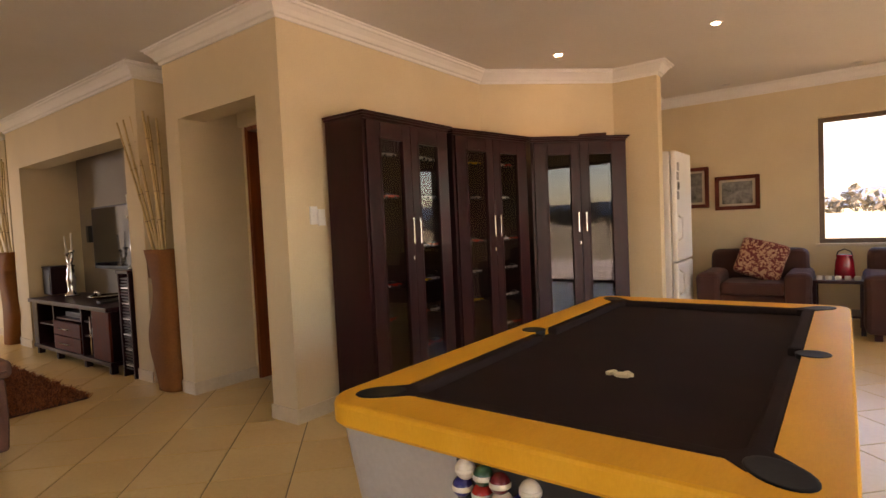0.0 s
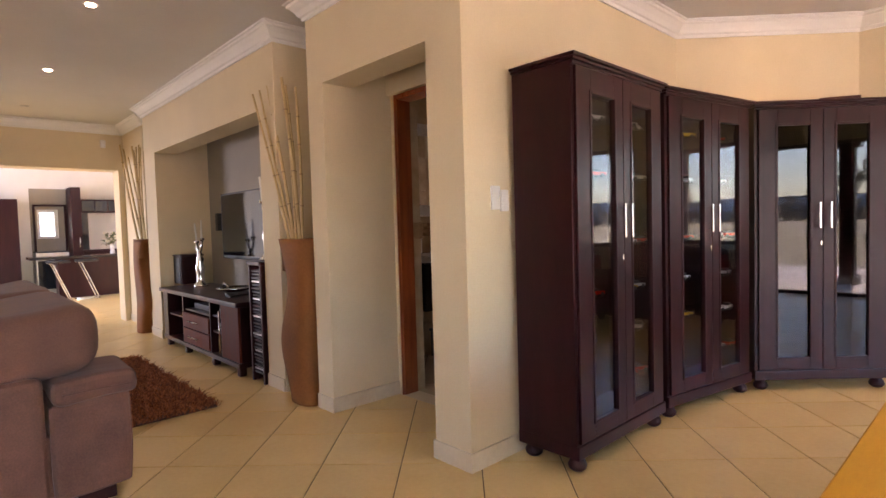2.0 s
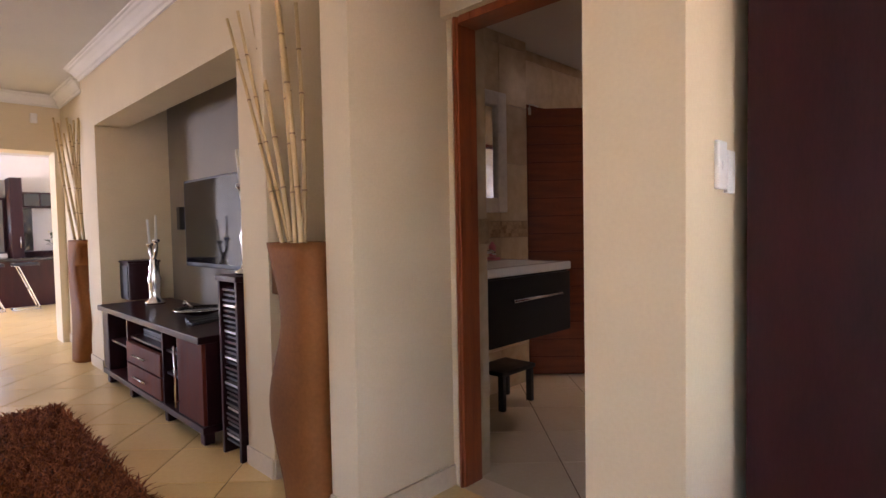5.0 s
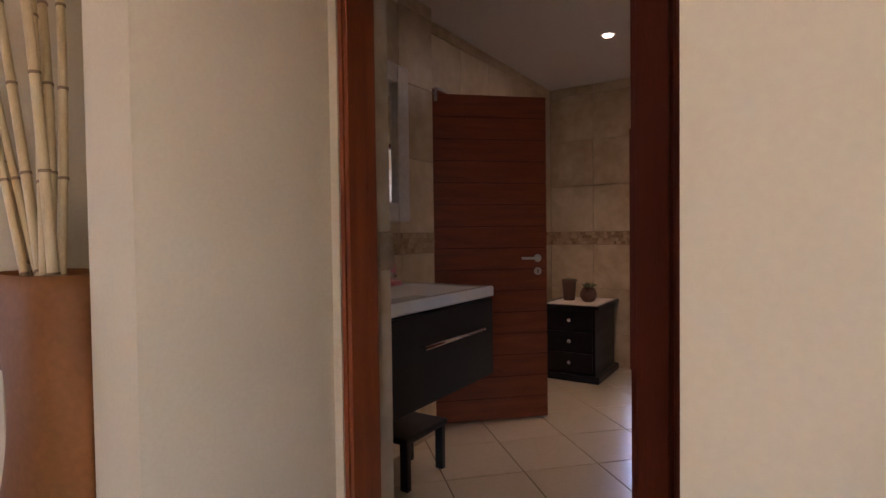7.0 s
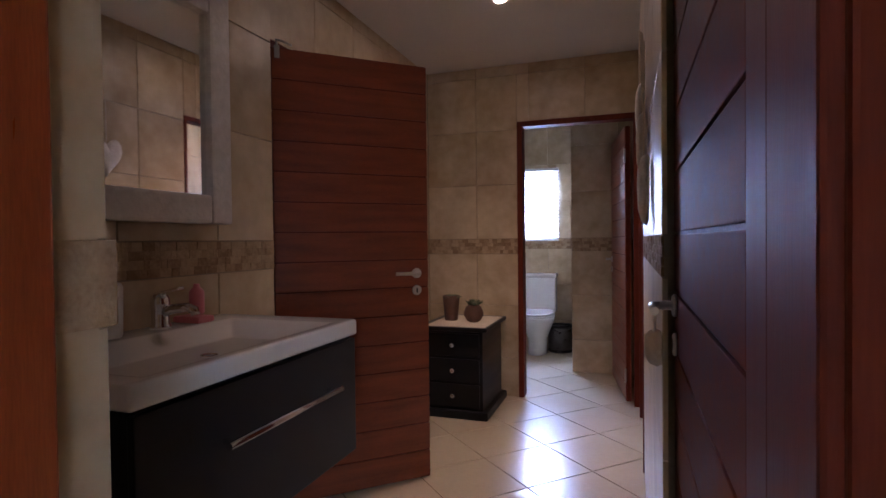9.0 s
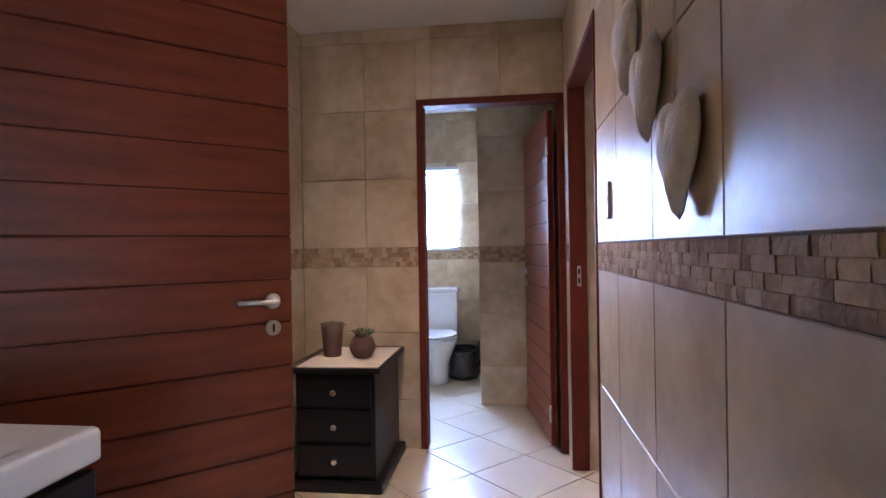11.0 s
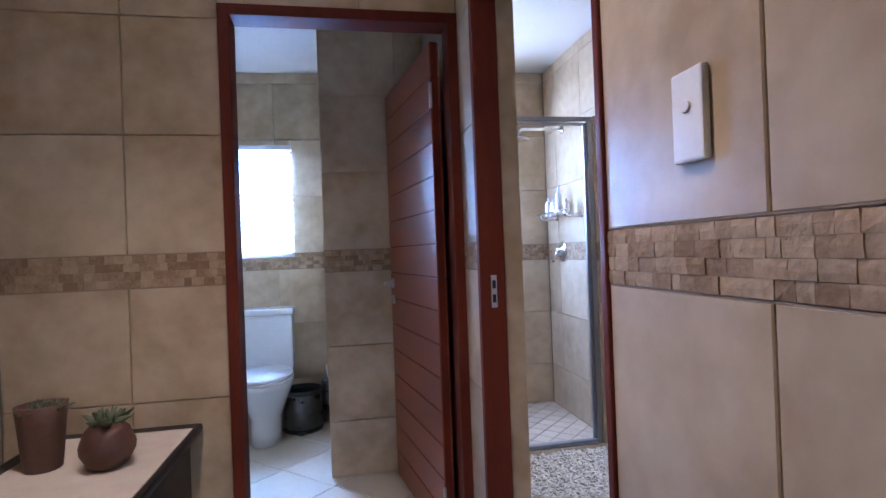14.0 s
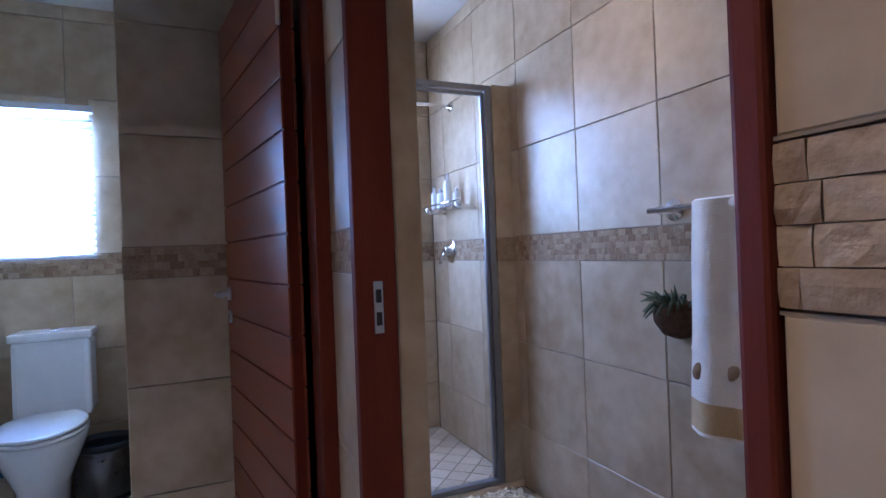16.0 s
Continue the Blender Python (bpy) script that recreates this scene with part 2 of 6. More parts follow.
# living room
wall("wall_niche_pier", [(-4.945, -4.68, FY, 2.95, 0, H)], PLASTER, "cream painted pier beside a television niche")
wall("wall_niche_pier_far", [(-8.02, -7.62, FY, 2.95, 0, H)], PLASTER, "cream painted pier at the kitchen end of the niche")
wall("wall_niche_lintel", [(-7.62, -4.945, FY, NY, 2.09, H)], PLASTER, "cream painted lintel over a television niche")
wall("wall_vase_recess", [(-4.68, -4.20, 2.62, 2.95, 0, H)], PLASTER, "cream painted shallow recess behind a floor vase")
wall("wall_vase_recess_far", [(-8.45, -8.02, 2.62, 2.95, 0, H)], PLASTER, "cream painted shallow recess behind a floor vase")
wall("wall_niche_back", [(-7.62, -4.945, 2.78, 2.95, 0, H)], PLASTER_GREY, "taupe painted back of the television niche")
wall("wall_entrance", [(-4.20, -4.02, FY, 2.74, 0, H), (-3.04, -2.79, FY, 2.95, 0, H), (-4.02, -3.04, FY, EY, 2.105, H), (-4.02, -3.04, 2.70, 2.746, 2.096, H)], PLASTER, "cream painted wall with a deep bathroom entrance")
wall("wall_cabinets", [(-2.95, -2.79, 2.95, 4.56, 0, H)], PLASTER, "cream painted wall behind display cabinets")
bm = bmesh.new()
box(bm, 0, 1.345, 0, 0.12, 0, H)
bm.transform(pose(-2.79, 4.50, 0, 0, 0, 45))
setting("wall_diagonal", bm, PLASTER, "cream painted diagonal wall", "wall")
wall("wall_lounge_return", [(-1.86, -1.42, 5.45, 5.58, 0, H), (-1.99, -1.90, 5.58, 7.30, 0, H)], PLASTER, "cream painted short wall beside the lounge")
wall("wall_lounge", [(-1.99, -0.24, 7.30, 7.55, 0, H), (1.35, 3.35, 7.30, 7.55, 0, H), (-0.24, 1.35, 7.30, 7.55, 0, 0.82), (-0.24, 1.35, 7.30, 7.55, 2.19, H)], PLASTER, "cream painted lounge wall with a window")
wall("wall_east", [(3.2, 3.35, -3.75, -1.6, 0, H), (3.2, 3.35, 5.2, 7.30, 0, H), (3.2, 3.35, -1.6, 5.2, 2.25, H)], PLASTER, "cream painted side wall with patio doors")
# unseen south wall; its opening is narrowed to keep light off the niche
wall("wall_patio", [(-9.7, -1.9, -3.75, -3.6, 0, H), (1.2, 3.35, -3.75, -3.6, 0, H), (-1.9, 1.2, -3.75, -3.6, 2.25, H)], PLASTER, "cream painted wall with patio openings")
wall("wall_kitchen_side", [(-9.7, -9.4, -3.6, -1.2, 0, H), (-9.7, -9.4, 2.23, 2.95, 0, H), (-9.7, -9.4, -1.2, 2.23, 2.06, H), (-9.4, -8.45, FY + 0.1, 2.95, 0, H)], PLASTER, "cream painted wall with a wide kitchen opening")
bm = bmesh.new()
for b in ((-9.7, 3.35, -3.75, 2.74), (-9.7, -2.95, 2.74, 2.95), (-2.95, 3.35, 2.74, 7.55)):
    box(bm, b[0], b[1], b[2], b[3], H, H + 0.15)
setting("ceiling_living", bm, CEILING, "white painted living room ceiling", "ceiling")
setting("floor_slab", boxbm(-15.2, 3.35, -3.75, 9.0, -0.2, -0.004), GROUT, "brown grout bed under floor tiles", "floor")
# kitchen
wall("wall_kitchen", [(-15.2, -15.0, -2.6, 1.93, 0, H), (-15.2, -15.0, 2.28, 4.2, 0, H), (-15.2, -15.0, 1.93, 2.28, 0, 1.15), (-15.2, -15.0, 1.93, 2.28, 1.75, H), (-15.0, -9.7, 4.0, 4.2, 0, H), (-15.0, -13.2, -2.6, -2.4, 0, H), (-10.8, -9.7, -2.6, -2.4, 0, H), (-13.2, -10.8, -2.6, -2.4, 0, 0.6), (-13.2, -10.8, -2.6, -2.4, 2.2, H)], CORNICE, "white painted kitchen walls")
setting("ceiling_kitchen", boxbm(-15.2, -9.7, -2.6, 4.2, H, H + 0.15), CEILING, "white painted kitchen ceiling", "ceiling")
# bathroom block: the tiles stand 12 mm proud of these walls
wall_front = wall("wall_lobby_front", [(LX - 0.12, -3.99, 2.75, 2.93, 0, HB), (-3.16, -2.96, 2.952, 3.79, 0, HB), (-3.99, -3.055, 2.75, 2.93, 2.11, HB)], WALL_GROUT, "tiled inner entrance wall")
wall_left = wall("wall_lobby_left", [(LX - 0.12, VX - 0.012, 2.93, 4.33, 0, HB), (LX - 0.12, LX - 0.012, 4.33, 4.41, 0, HB), (LX - 0.12, LX - 0.012, 5.24, BY + 0.012, 0, HB), (LX - 0.12, LX - 0.012, 4.41, 5.24, 2.12, HB)], WALL_GROUT, "tiled bathroom wall with mirror and vanity")
wall_back = wall("wall_lobby_back", [(LX - 0.12, -4.107, BY + 0.012, BY + 0.10, 0, HB), (-4.107, RX + 0.012, BY + 0.012, BY + 0.10, 2.10, HB)], WALL_GROUT, "tiled wall with a toilet doorway")
wall_right = wall("wall_lobby_right", [(RX + 0.012, RX + 0.138, 3.79, 5.332, 0, HB), (RX + 0.012, RX + 0.138, 6.262, 7.412, 0, HB), (RX + 0.012, RX + 0.138, 5.332, 6.262, 2.08, HB)], WALL_GROUT, "tiled wall with hanging hearts and a shower doorway")
wall_wc = wall("wall_wc_back", [(LX, -4.61, 8.562, 8.7, 0, HB), (-4.07, -3.66, 8.562, 8.7, 0, HB), (-4.61, -4.07, 8.562, 8.7, 0, 1.21), (-4.61, -4.07, 8.562, 8.7, 1.99, HB)], WALL_GROUT, "tiled toilet wall with a window")
wall_wc_left = wall("wall_wc_left", [(LX - 0.12, -4.722, BY + 0.10, 8.562, 0, HB)], WALL_GROUT, "tiled toilet side wall")
wall_block = wall("wall_wc_block", [(-3.788, -3.66, 7.412, 8.562, 0, HB), (-3.66, RX + 0.012, 7.412, 7.50, 0, HB)], WALL_GROUT, "tiled block beside the toilet")
wall_shower = wall("wall_shower", [(-2.128, -1.995, 5.30, 8.60, 0, HB), (-3.102, -2.128, 5.20, 5.30, 0, HB), (-3.66, -3.5, 8.42, 8.562, 0, HB), (-2.62, -2.128, 8.42, 8.6, 0, HB), (-3.5, -2.62, 8.42, 8.6, 0, 1.3), (-3.5, -2.62, 8.42, 8.6, 2.2, HB)], WALL_GROUT, "tiled shower room walls")
bm = bmesh.new()
box(bm, LX - 0.12, -2.96, 2.75, 5.2, HB, HB + 0.08)
box(bm, LX - 0.12, -2.10, 5.2, 8.75, HB, HB + 0.08)
setting("ceiling_bathroom", bm, CEILING, "white painted bathroom ceiling", "ceiling")
wall("wall_room_beyond", [(-7.4, -7.3, 3.0, 6.6, 0, HB), (-7.3, LX - 0.12, 6.5, 6.6, 0, HB), (-7.3, LX - 0.12, 3.0, 3.1, 0, HB), (-7.4, LX - 0.12, 3.0, 6.6, HB, HB + 0.08)], PLASTER, "cream painted walls of the room beyond")
setting("ground", boxbm(-900, 900, -900, 900, -0.6, -0.25), OUTSIDE, "dry grass ground", "ground")
setting("patio_floor", boxbm(-10, 9, -9.5, -3.75, -0.25, -0.03), PAVING, "pale paved patio", "pavement")
setting("patio_floor_east", boxbm(3.35, 9, -3.75, 9.5, -0.25, -0.03), PAVING, "pale paved patio", "pavement")
setting("patio_roof", boxbm(3.35, 5.7, -3.75, 7.5, 2.5, 2.65), CEILING, "covered patio roof", "roof")


# ---- cornice, skirting ----
def cornice(pts, name="cornice", closed=False):
    """A stepped plaster moulding that follows a line of wall corners, room on its left hand."""
    prof = [(0.0, -0.115), (0.014, -0.115), (0.018, -0.095), (0.032, -0.088), (0.048, -0.06), (0.072, -0.034), (0.085, -0.028), (0.088, -0.012), (0.102, -0.010), (0.105, 0.0)]
    bm = bmesh.new()
    rows = []
    for i, p in enumerate(pts):
        p = Vector((*p, 0))
        d0 = (p - Vector((*pts[i - 1], 0))).normalized() if i else None
        d1 = (Vector((*pts[i + 1], 0)) - p).normalized() if i + 1 < len(pts) else None
        n0 = Vector((-d0.y, d0.x, 0)) if d0 else None
        n1 = Vector((-d1.y, d1.x, 0)) if d1 else None
        if n0 and n1:
            m = (n0 + n1) / (1 + n0.dot(n1))
        else:
            m = n0 or n1
        rows.append([bm.verts.new(p + m * a + Vector((0, 0, H + z - 0.001))) for a, z in prof])
    for a, b in zip(rows, rows[1:]):
        for k in range(len(prof) - 1):
            bm.faces.new((a[k], b[k], b[k + 1], a[k + 1]))
    return setting(name, bm, CORNICE, "white stepped plaster cornice", "cornice")


cornice([(3.2, 7.3), (-1.90, 7.3), (-1.90, 5.58), (-1.42, 5.58), (-1.42, 5.45), (-1.84, 5.45), (-2.79, 4.5), (-2.79, FY), (-4.20, FY), (-4.20, 2.62), (-4.68, 2.62), (-4.68, FY), (-8.02, FY), (-8.02, 2.62), (-8.45, 2.62), (-8.45, FY + 0.1), (-9.4, FY + 0.1), (-9.4, -3.6), (3.2, -3.6)])


def skirting(x0, y0, x1, y1, nx, ny):
    """Tile skirting along one face of a wall; the normal points into the room."""
    bm = bmesh.new()
    xs, ys = sorted((x0, x1, x0 + nx * 0.012, x1 + nx * 0.012)), sorted((y0, y1, y0 + ny * 0.012, y1 + ny * 0.012))
    box(bm, xs[0], xs[-1], ys[0], ys[-1], 0.001, 0.095, 0.003)
    return setting("baseboard", bm, SKIRT, "pale tile skirting", "skirting")


skirting(-2.79, FY, -2.79, 4.5, 1, 0)
skirting(-4.68, FY, -4.68, 2.62, 1, 0)
skirting(-4.668, 2.62, -4.20, 2.62, 0, -1)
skirting(-3.04, FY, -2.778, FY, 0, -1)
skirting(-3.04, FY - 0.012, -3.04, 2.74, -1, 0)
skirting(-4.02, FY - 0.012, -4.02, 2.74, 1, 0)
skirting(-4.20, FY, -4.02, FY, 0, -1)
skirting(-4.945, FY, -4.68, FY, 0, -1)
skirting(-8.02, FY, -7.62, FY, 0, -1)
skirting(-9.4, FY + 0.1, -8.45, FY + 0.1, 0, -1)
skirting(-1.84, 5.45, -1.42, 5.45, 0, -1)
skirting(-1.90, 7.3, 3.2, 7.3, 0, -1)

# ---- more materials ----
MAPLE = material("golden_maple_rail", (0.74, 0.35, 0.030), (0.85, 0.44, 0.050), 0.45, 3, 70, 0.015, coat=0.0, spec=0.12, rough_var=0.04, stretch=(3, 0.7, 1))
CLOTH = material("black_baize", (0.024, 0.0155, 0.0145), (0.034, 0.0225, 0.021), 0.95, 6, 300, 0.05, spec=0.05)
GREY_PANEL = material("grey_laminate", (0.36, 0.34, 0.31), (0.46, 0.44, 0.41), 0.35, 3, 60, 0.02)
LEATHER_BLACK = material("black_leather", (0.006, 0.006, 0.006), (0.012, 0.011, 0.011), 0.6, 10, 140, 0.1, spec=0.2)
SUEDE = material("brown_suede", (0.078, 0.031, 0.019), (0.175, 0.078, 0.050), 0.85, 7, 130, 0.15, sheen=0.10)
SUEDE_DARK = material("dark_brown_fabric", (0.042, 0.012, 0.008), (0.072, 0.022, 0.014), 0.85, 5, 130, 0.15, sheen=0.04)
SHAG = material("rust_shag_pile", (0.17, 0.045, 0.018), (0.40, 0.135, 0.050), 0.9, 8, 60, 0.0, island=0.8)
RUST = material("rusty_brown_ceramic", (0.165, 0.056, 0.013), (0.275, 0.100, 0.024), 0.6, 3.2, 60, 0.05, spec=0.2)
BAMBOO = material("pale_bamboo", (0.46, 0.31, 0.12), (0.68, 0.50, 0.25), 0.5, 5, 60, 0.08, stretch=(6, 6, 1))
BAMBOO_NODE = material("brown_bamboo_node", (0.20, 0.12, 0.05), (0.32, 0.20, 0.09), 0.7, 8, 60, 0.1)
PATTERN = material("red_patterned_fabric", (0.13, 0.012, 0.010), (0.42, 0.24, 0.15), 0.85, 30, 60, 0.2)
for stop, at in zip(PATTERN.node_tree.nodes["Color Ramp"].color_ramp.elements, (0.49, 0.53)):
    stop.position = at
RED_GLASS = material("red_glazed_ceramic", (0.30, 0.008, 0.018), (0.45, 0.015, 0.030), 0.2, 5, 60, 0.02, coat=0.3)
PHOTO_MAT = material("printed_photograph", (0.03, 0.03, 0.028), (0.34, 0.33, 0.30), 0.3, 9, 30, 0.0)
CREAM_MOUNT = material("cream_mount_board", (0.50, 0.44, 0.34), (0.58, 0.52, 0.42), 0.8, 8, 90, 0.03)
GRANITE = material("black_granite", (0.010, 0.009, 0.009), (0.035, 0.032, 0.031), 0.12, 40, 160, 0.0)
LEAF = material("grey_green_leaf", (0.060, 0.080, 0.038), (0.17, 0.19, 0.11), 0.5, 12, 80, 0.1, island=0.6)
FLOWER = material("cream_petal", (0.66, 0.60, 0.44), (0.80, 0.76, 0.62), 0.7, 12, 80, 0.1)
SILVER = material("silvered_metal", (0.62, 0.61, 0.58), (0.80, 0.79, 0.76), 0.18, 9, 70, 0.05, metallic=1.0)
WAX = material("white_wax", (0.74, 0.71, 0.63), (0.82, 0.79, 0.71), 0.5, 9, 70, 0.02)
BRASS_BITS = material("cream_chalk", (0.60, 0.52, 0.30), (0.74, 0.66, 0.42), 0.8, 30, 90, 0.1)
ALU = material("bronze_window_frame", (0.10, 0.065, 0.045), (0.15, 0.10, 0.07), 0.4, 6, 80, 0.03, metallic=0.4)
# distant hills: haze is put into the pale blue colour
HAZE_HILL = material("hazy_hill", (0.26, 0.33, 0.42), (0.33, 0.40, 0.50), 0.95, 0.02, 0.2, 0.0)


def paint(name, c):
    return material(name, tuple(v * 0.8 for v in c), c, 0.25, 10, 80, 0.01, coat=0.4)


# ---- pool table ----
def rounded_rect(x0, x1, y0, y1, r, seg=8):
    pts = []
    for cx, cy, a0 in ((x1 - r, y1 - r, 0), (x0 + r, y1 - r, 90), (x0 + r, y0 + r, 180), (x1 - r, y0 + r, 270)):
        for i in range(seg + 1):
            a = radians(a0 + 90 * i / seg)
            pts.append((cx + r * math.cos(a), cy + r * math.sin(a)))
    return pts


def ring_solid(bm, outer, inner, z0, z1, lip=0.012):
    """A frame between two outlines of the same count, with a softened outer lip."""
    n = len(outer)
    cx, cy = sum(p[0] for p in outer) / n, sum(p[1] for p in outer) / n

    def inset(p, d):
        v = Vector((p[0] - cx, p[1] - cy))
        return (p[0] - d * v.x / v.length, p[1] - d * v.y / v.length)
    loops = [[(*p, z0) for p in inner], [(*inset(p, lip), z0) for p in outer], [(*p, z0 + lip) for p in outer], [(*p, z1 - lip) for p in outer], [(*inset(p, lip * 0.35), z1 - lip * 0.3) for p in outer], [(*inset(p, lip), z1) for p in outer], [(*p, z1) for p in inner]]
    rows = [[bm.verts.new(c) for c in lo] for lo in loops]
    rows.append(rows[0])
    for a, b in zip(rows, rows[1:]):
        for i in range(n):
            bm.faces.new((a[i], a[(i + 1) % n], b[(i + 1) % n], b[i]))
    return bm


def pool_table():
    t = thing("pool_table", "pool table with black baize, golden maple rails and grey sides", "pool table", (-0.612, 2.222, 0))
    W, L, Z = 0.62, 1.130, 0.735
    iw, il = W - 0.138, L - 0.150
    out = rounded_rect(-W, W, -L, L, 0.10)
    inn = [(max(-iw, min(iw, x * 1.2)), max(-il, min(il, y * 1.2))) for x, y in out]
    part("rail_top", ring_solid(bmesh.new(), out, inn, Z - 0.070, Z), MAPLE, t, "golden maple rail frame")
    part("playing_surface", boxbm(-iw - 0.03, iw + 0.03, -il - 0.03, il + 0.03, Z - 0.07, Z - 0.030), CLOTH, t, "black baize bed")
    for nm, (x0, x1, y0, y1) in (("cushion", (-iw, -iw + 0.05, -il + 0.07, -0.07)), ("cushion", (-iw, -iw + 0.05, 0.07, il - 0.07)), ("cushion", (iw - 0.05, iw, -il + 0.07, -0.07)), ("cushion", (iw - 0.05, iw, 0.07, il - 0.07)), ("cushion", (-iw + 0.07, iw - 0.07, -il, -il + 0.05)), ("cushion", (-iw + 0.07, iw - 0.07, il - 0.05, il))):
        part(nm, boxbm(x0, x1, y0, y1, Z - 0.032, Z + 0.001, bevel=0.012), CLOTH, t)
    for px, py, dx, dy in ((-1, -1, 1, 1), (1, -1, -1, 1), (-1, 1, 1, -1), (1, 1, -1, -1), (-1, 0, 1, 0), (1, 0, -1, 0)):
        bm = bmesh.new()
        cx, cy = px * (iw + (0.018 if dy else 0.03)), py * (il + 0.018)
        # rail has no hole here: a flat black cap paints the pocket's darkness
        lathe(bm, [(0.048, -0.03), (0.052, 0.0015), (0.050, 0.0032), (0.044, 0.0026), (0.001, 0.0024)], 22, (cx, cy, Z))
        if dy:
            spin = 45 if px * py > 0 else -45
            bm.transform(pose(cx, cy, 0, 0, 0, spin) @ Matrix.Diagonal((1.45, 1, 1, 1)) @ pose(0, 0, 0, 0, 0, -spin) @ pose(-cx, -cy, 0))
        part("pocket", bm, LEATHER_BLACK, t, "black leather pocket rim with a flat cap for the dark hole")
        if dy:
            bm = boxbm(-0.046, 0.046, -0.055, 0.055, -0.034, 0.0016, bevel=0.004)
            bm.transform(pose(cx + dx * 0.045, cy + dy * 0.045, Z, 0, 0, 45 if px * py > 0 else -45))
            part("pocket_mouth", bm, CLOTH, t)
    # sides taper a little towards the floor
    bm = bmesh.new()
    rings = []
    for z, s in ((Z - 0.070, 0.025), (Z - 0.10, 0.027), (0.36, 0.06)):
        rings.append([bm.verts.new((x, y, z)) for x, y in rounded_rect(-W + s, W - s, -L + s, L - s, 0.08)])
    for a, b in zip(rings, rings[1:]):
        for i in range(len(a)):
            bm.faces.new((a[i], b[i], b[(i + 1) % len(a)], a[(i + 1) % len(a)]))
    bm.faces.new(rings[-1])
    part("apron", bm, GREY_PANEL, t, "grey laminate sides")
    for x in (-1, 1):
        for y in (-1, 1):
            part("leg", boxbm(x * 0.30 - 0.07, x * 0.30 + 0.07, y * 0.85 - 0.07, y * 0.85 + 0.07, 0, 0.37, bevel=0.015), GREY_PANEL, t)
    # ball return at the near end
    y = -L + 0.026
    part("ball_tray", boxbm(-0.16, 0.36, y - 0.002, y + 0.03, Z - 0.185, Z - 0.068, bevel=0.008), BLACK, t, "black ball return opening")
    part("tray_trim", boxbm(-0.18, 0.38, y - 0.006, y + 0.004, Z - 0.068, Z - 0.058, bevel=0.003), CHROME, t)
    return t


pool_table()
BALLS = [paint("ball_white", (0.78, 0.74, 0.62)), paint("ball_green", (0.02, 0.10, 0.05)), paint("ball_red", (0.55, 0.03, 0.02)), paint("ball_blue", (0.03, 0.03, 0.16)), paint("ball_maroon", (0.16, 0.015, 0.02))]
for i, (dx, dz, k) in enumerate(((0.0, 0.65, 0), (0.045, 0.645, 1), (-0.01, 0.605, 3), (0.04, 0.60, 2), (0.085, 0.638, 4), (0.09, 0.597, 0), (0.135, 0.602, 3), (0.155, 0.64, 0))):
    bm = bmesh.new()
    bmesh.ops.create_uvsphere(bm, u_segments=20, v_segments=14, radius=0.0255)
    b = thing("pool_ball", "glossy " + ("white", "green", "red", "blue", "maroon")[k] + " pool ball in the ball return", "ball", (-0.737 + dx * 1.1, 1.108, dz - 0.008), group="pool balls")
    part("ball", bm, BALLS[k], b, smooth=True)
    bm = bmesh.new()
    lathe(bm, [(0.0258, -0.006), (0.0262, 0.0), (0.0258, 0.006)], 20)
    part("stripe", bm, BALLS[0], b, "cream stripe")
bm = bmesh.new()
for dx, dy, a in ((0, 0, 20), (0.025, 0.012, -50), (-0.03, 0.006, 70), (0.012, -0.014, 5)):
    q = boxbm(-0.02, 0.02, -0.009, 0.009, 0, 0.012, bevel=0.003)
    q.transform(pose(dx, dy, 0.0, 0, 0, a))
    me = bpy.data.meshes.new("bit")
    q.to_mesh(me)
    q.free()
    bm.from_mesh(me)
bm.transform(pose(-0.60, 1.80, 0.7055))
solid("chalk", bm, BRASS_BITS, "small cream chalk pieces lying on the baize", "chalk")


# ---- display cabinets ----
SHELVES = (0.32, 0.57, 0.80, 1.05, 1.40, 1.68)


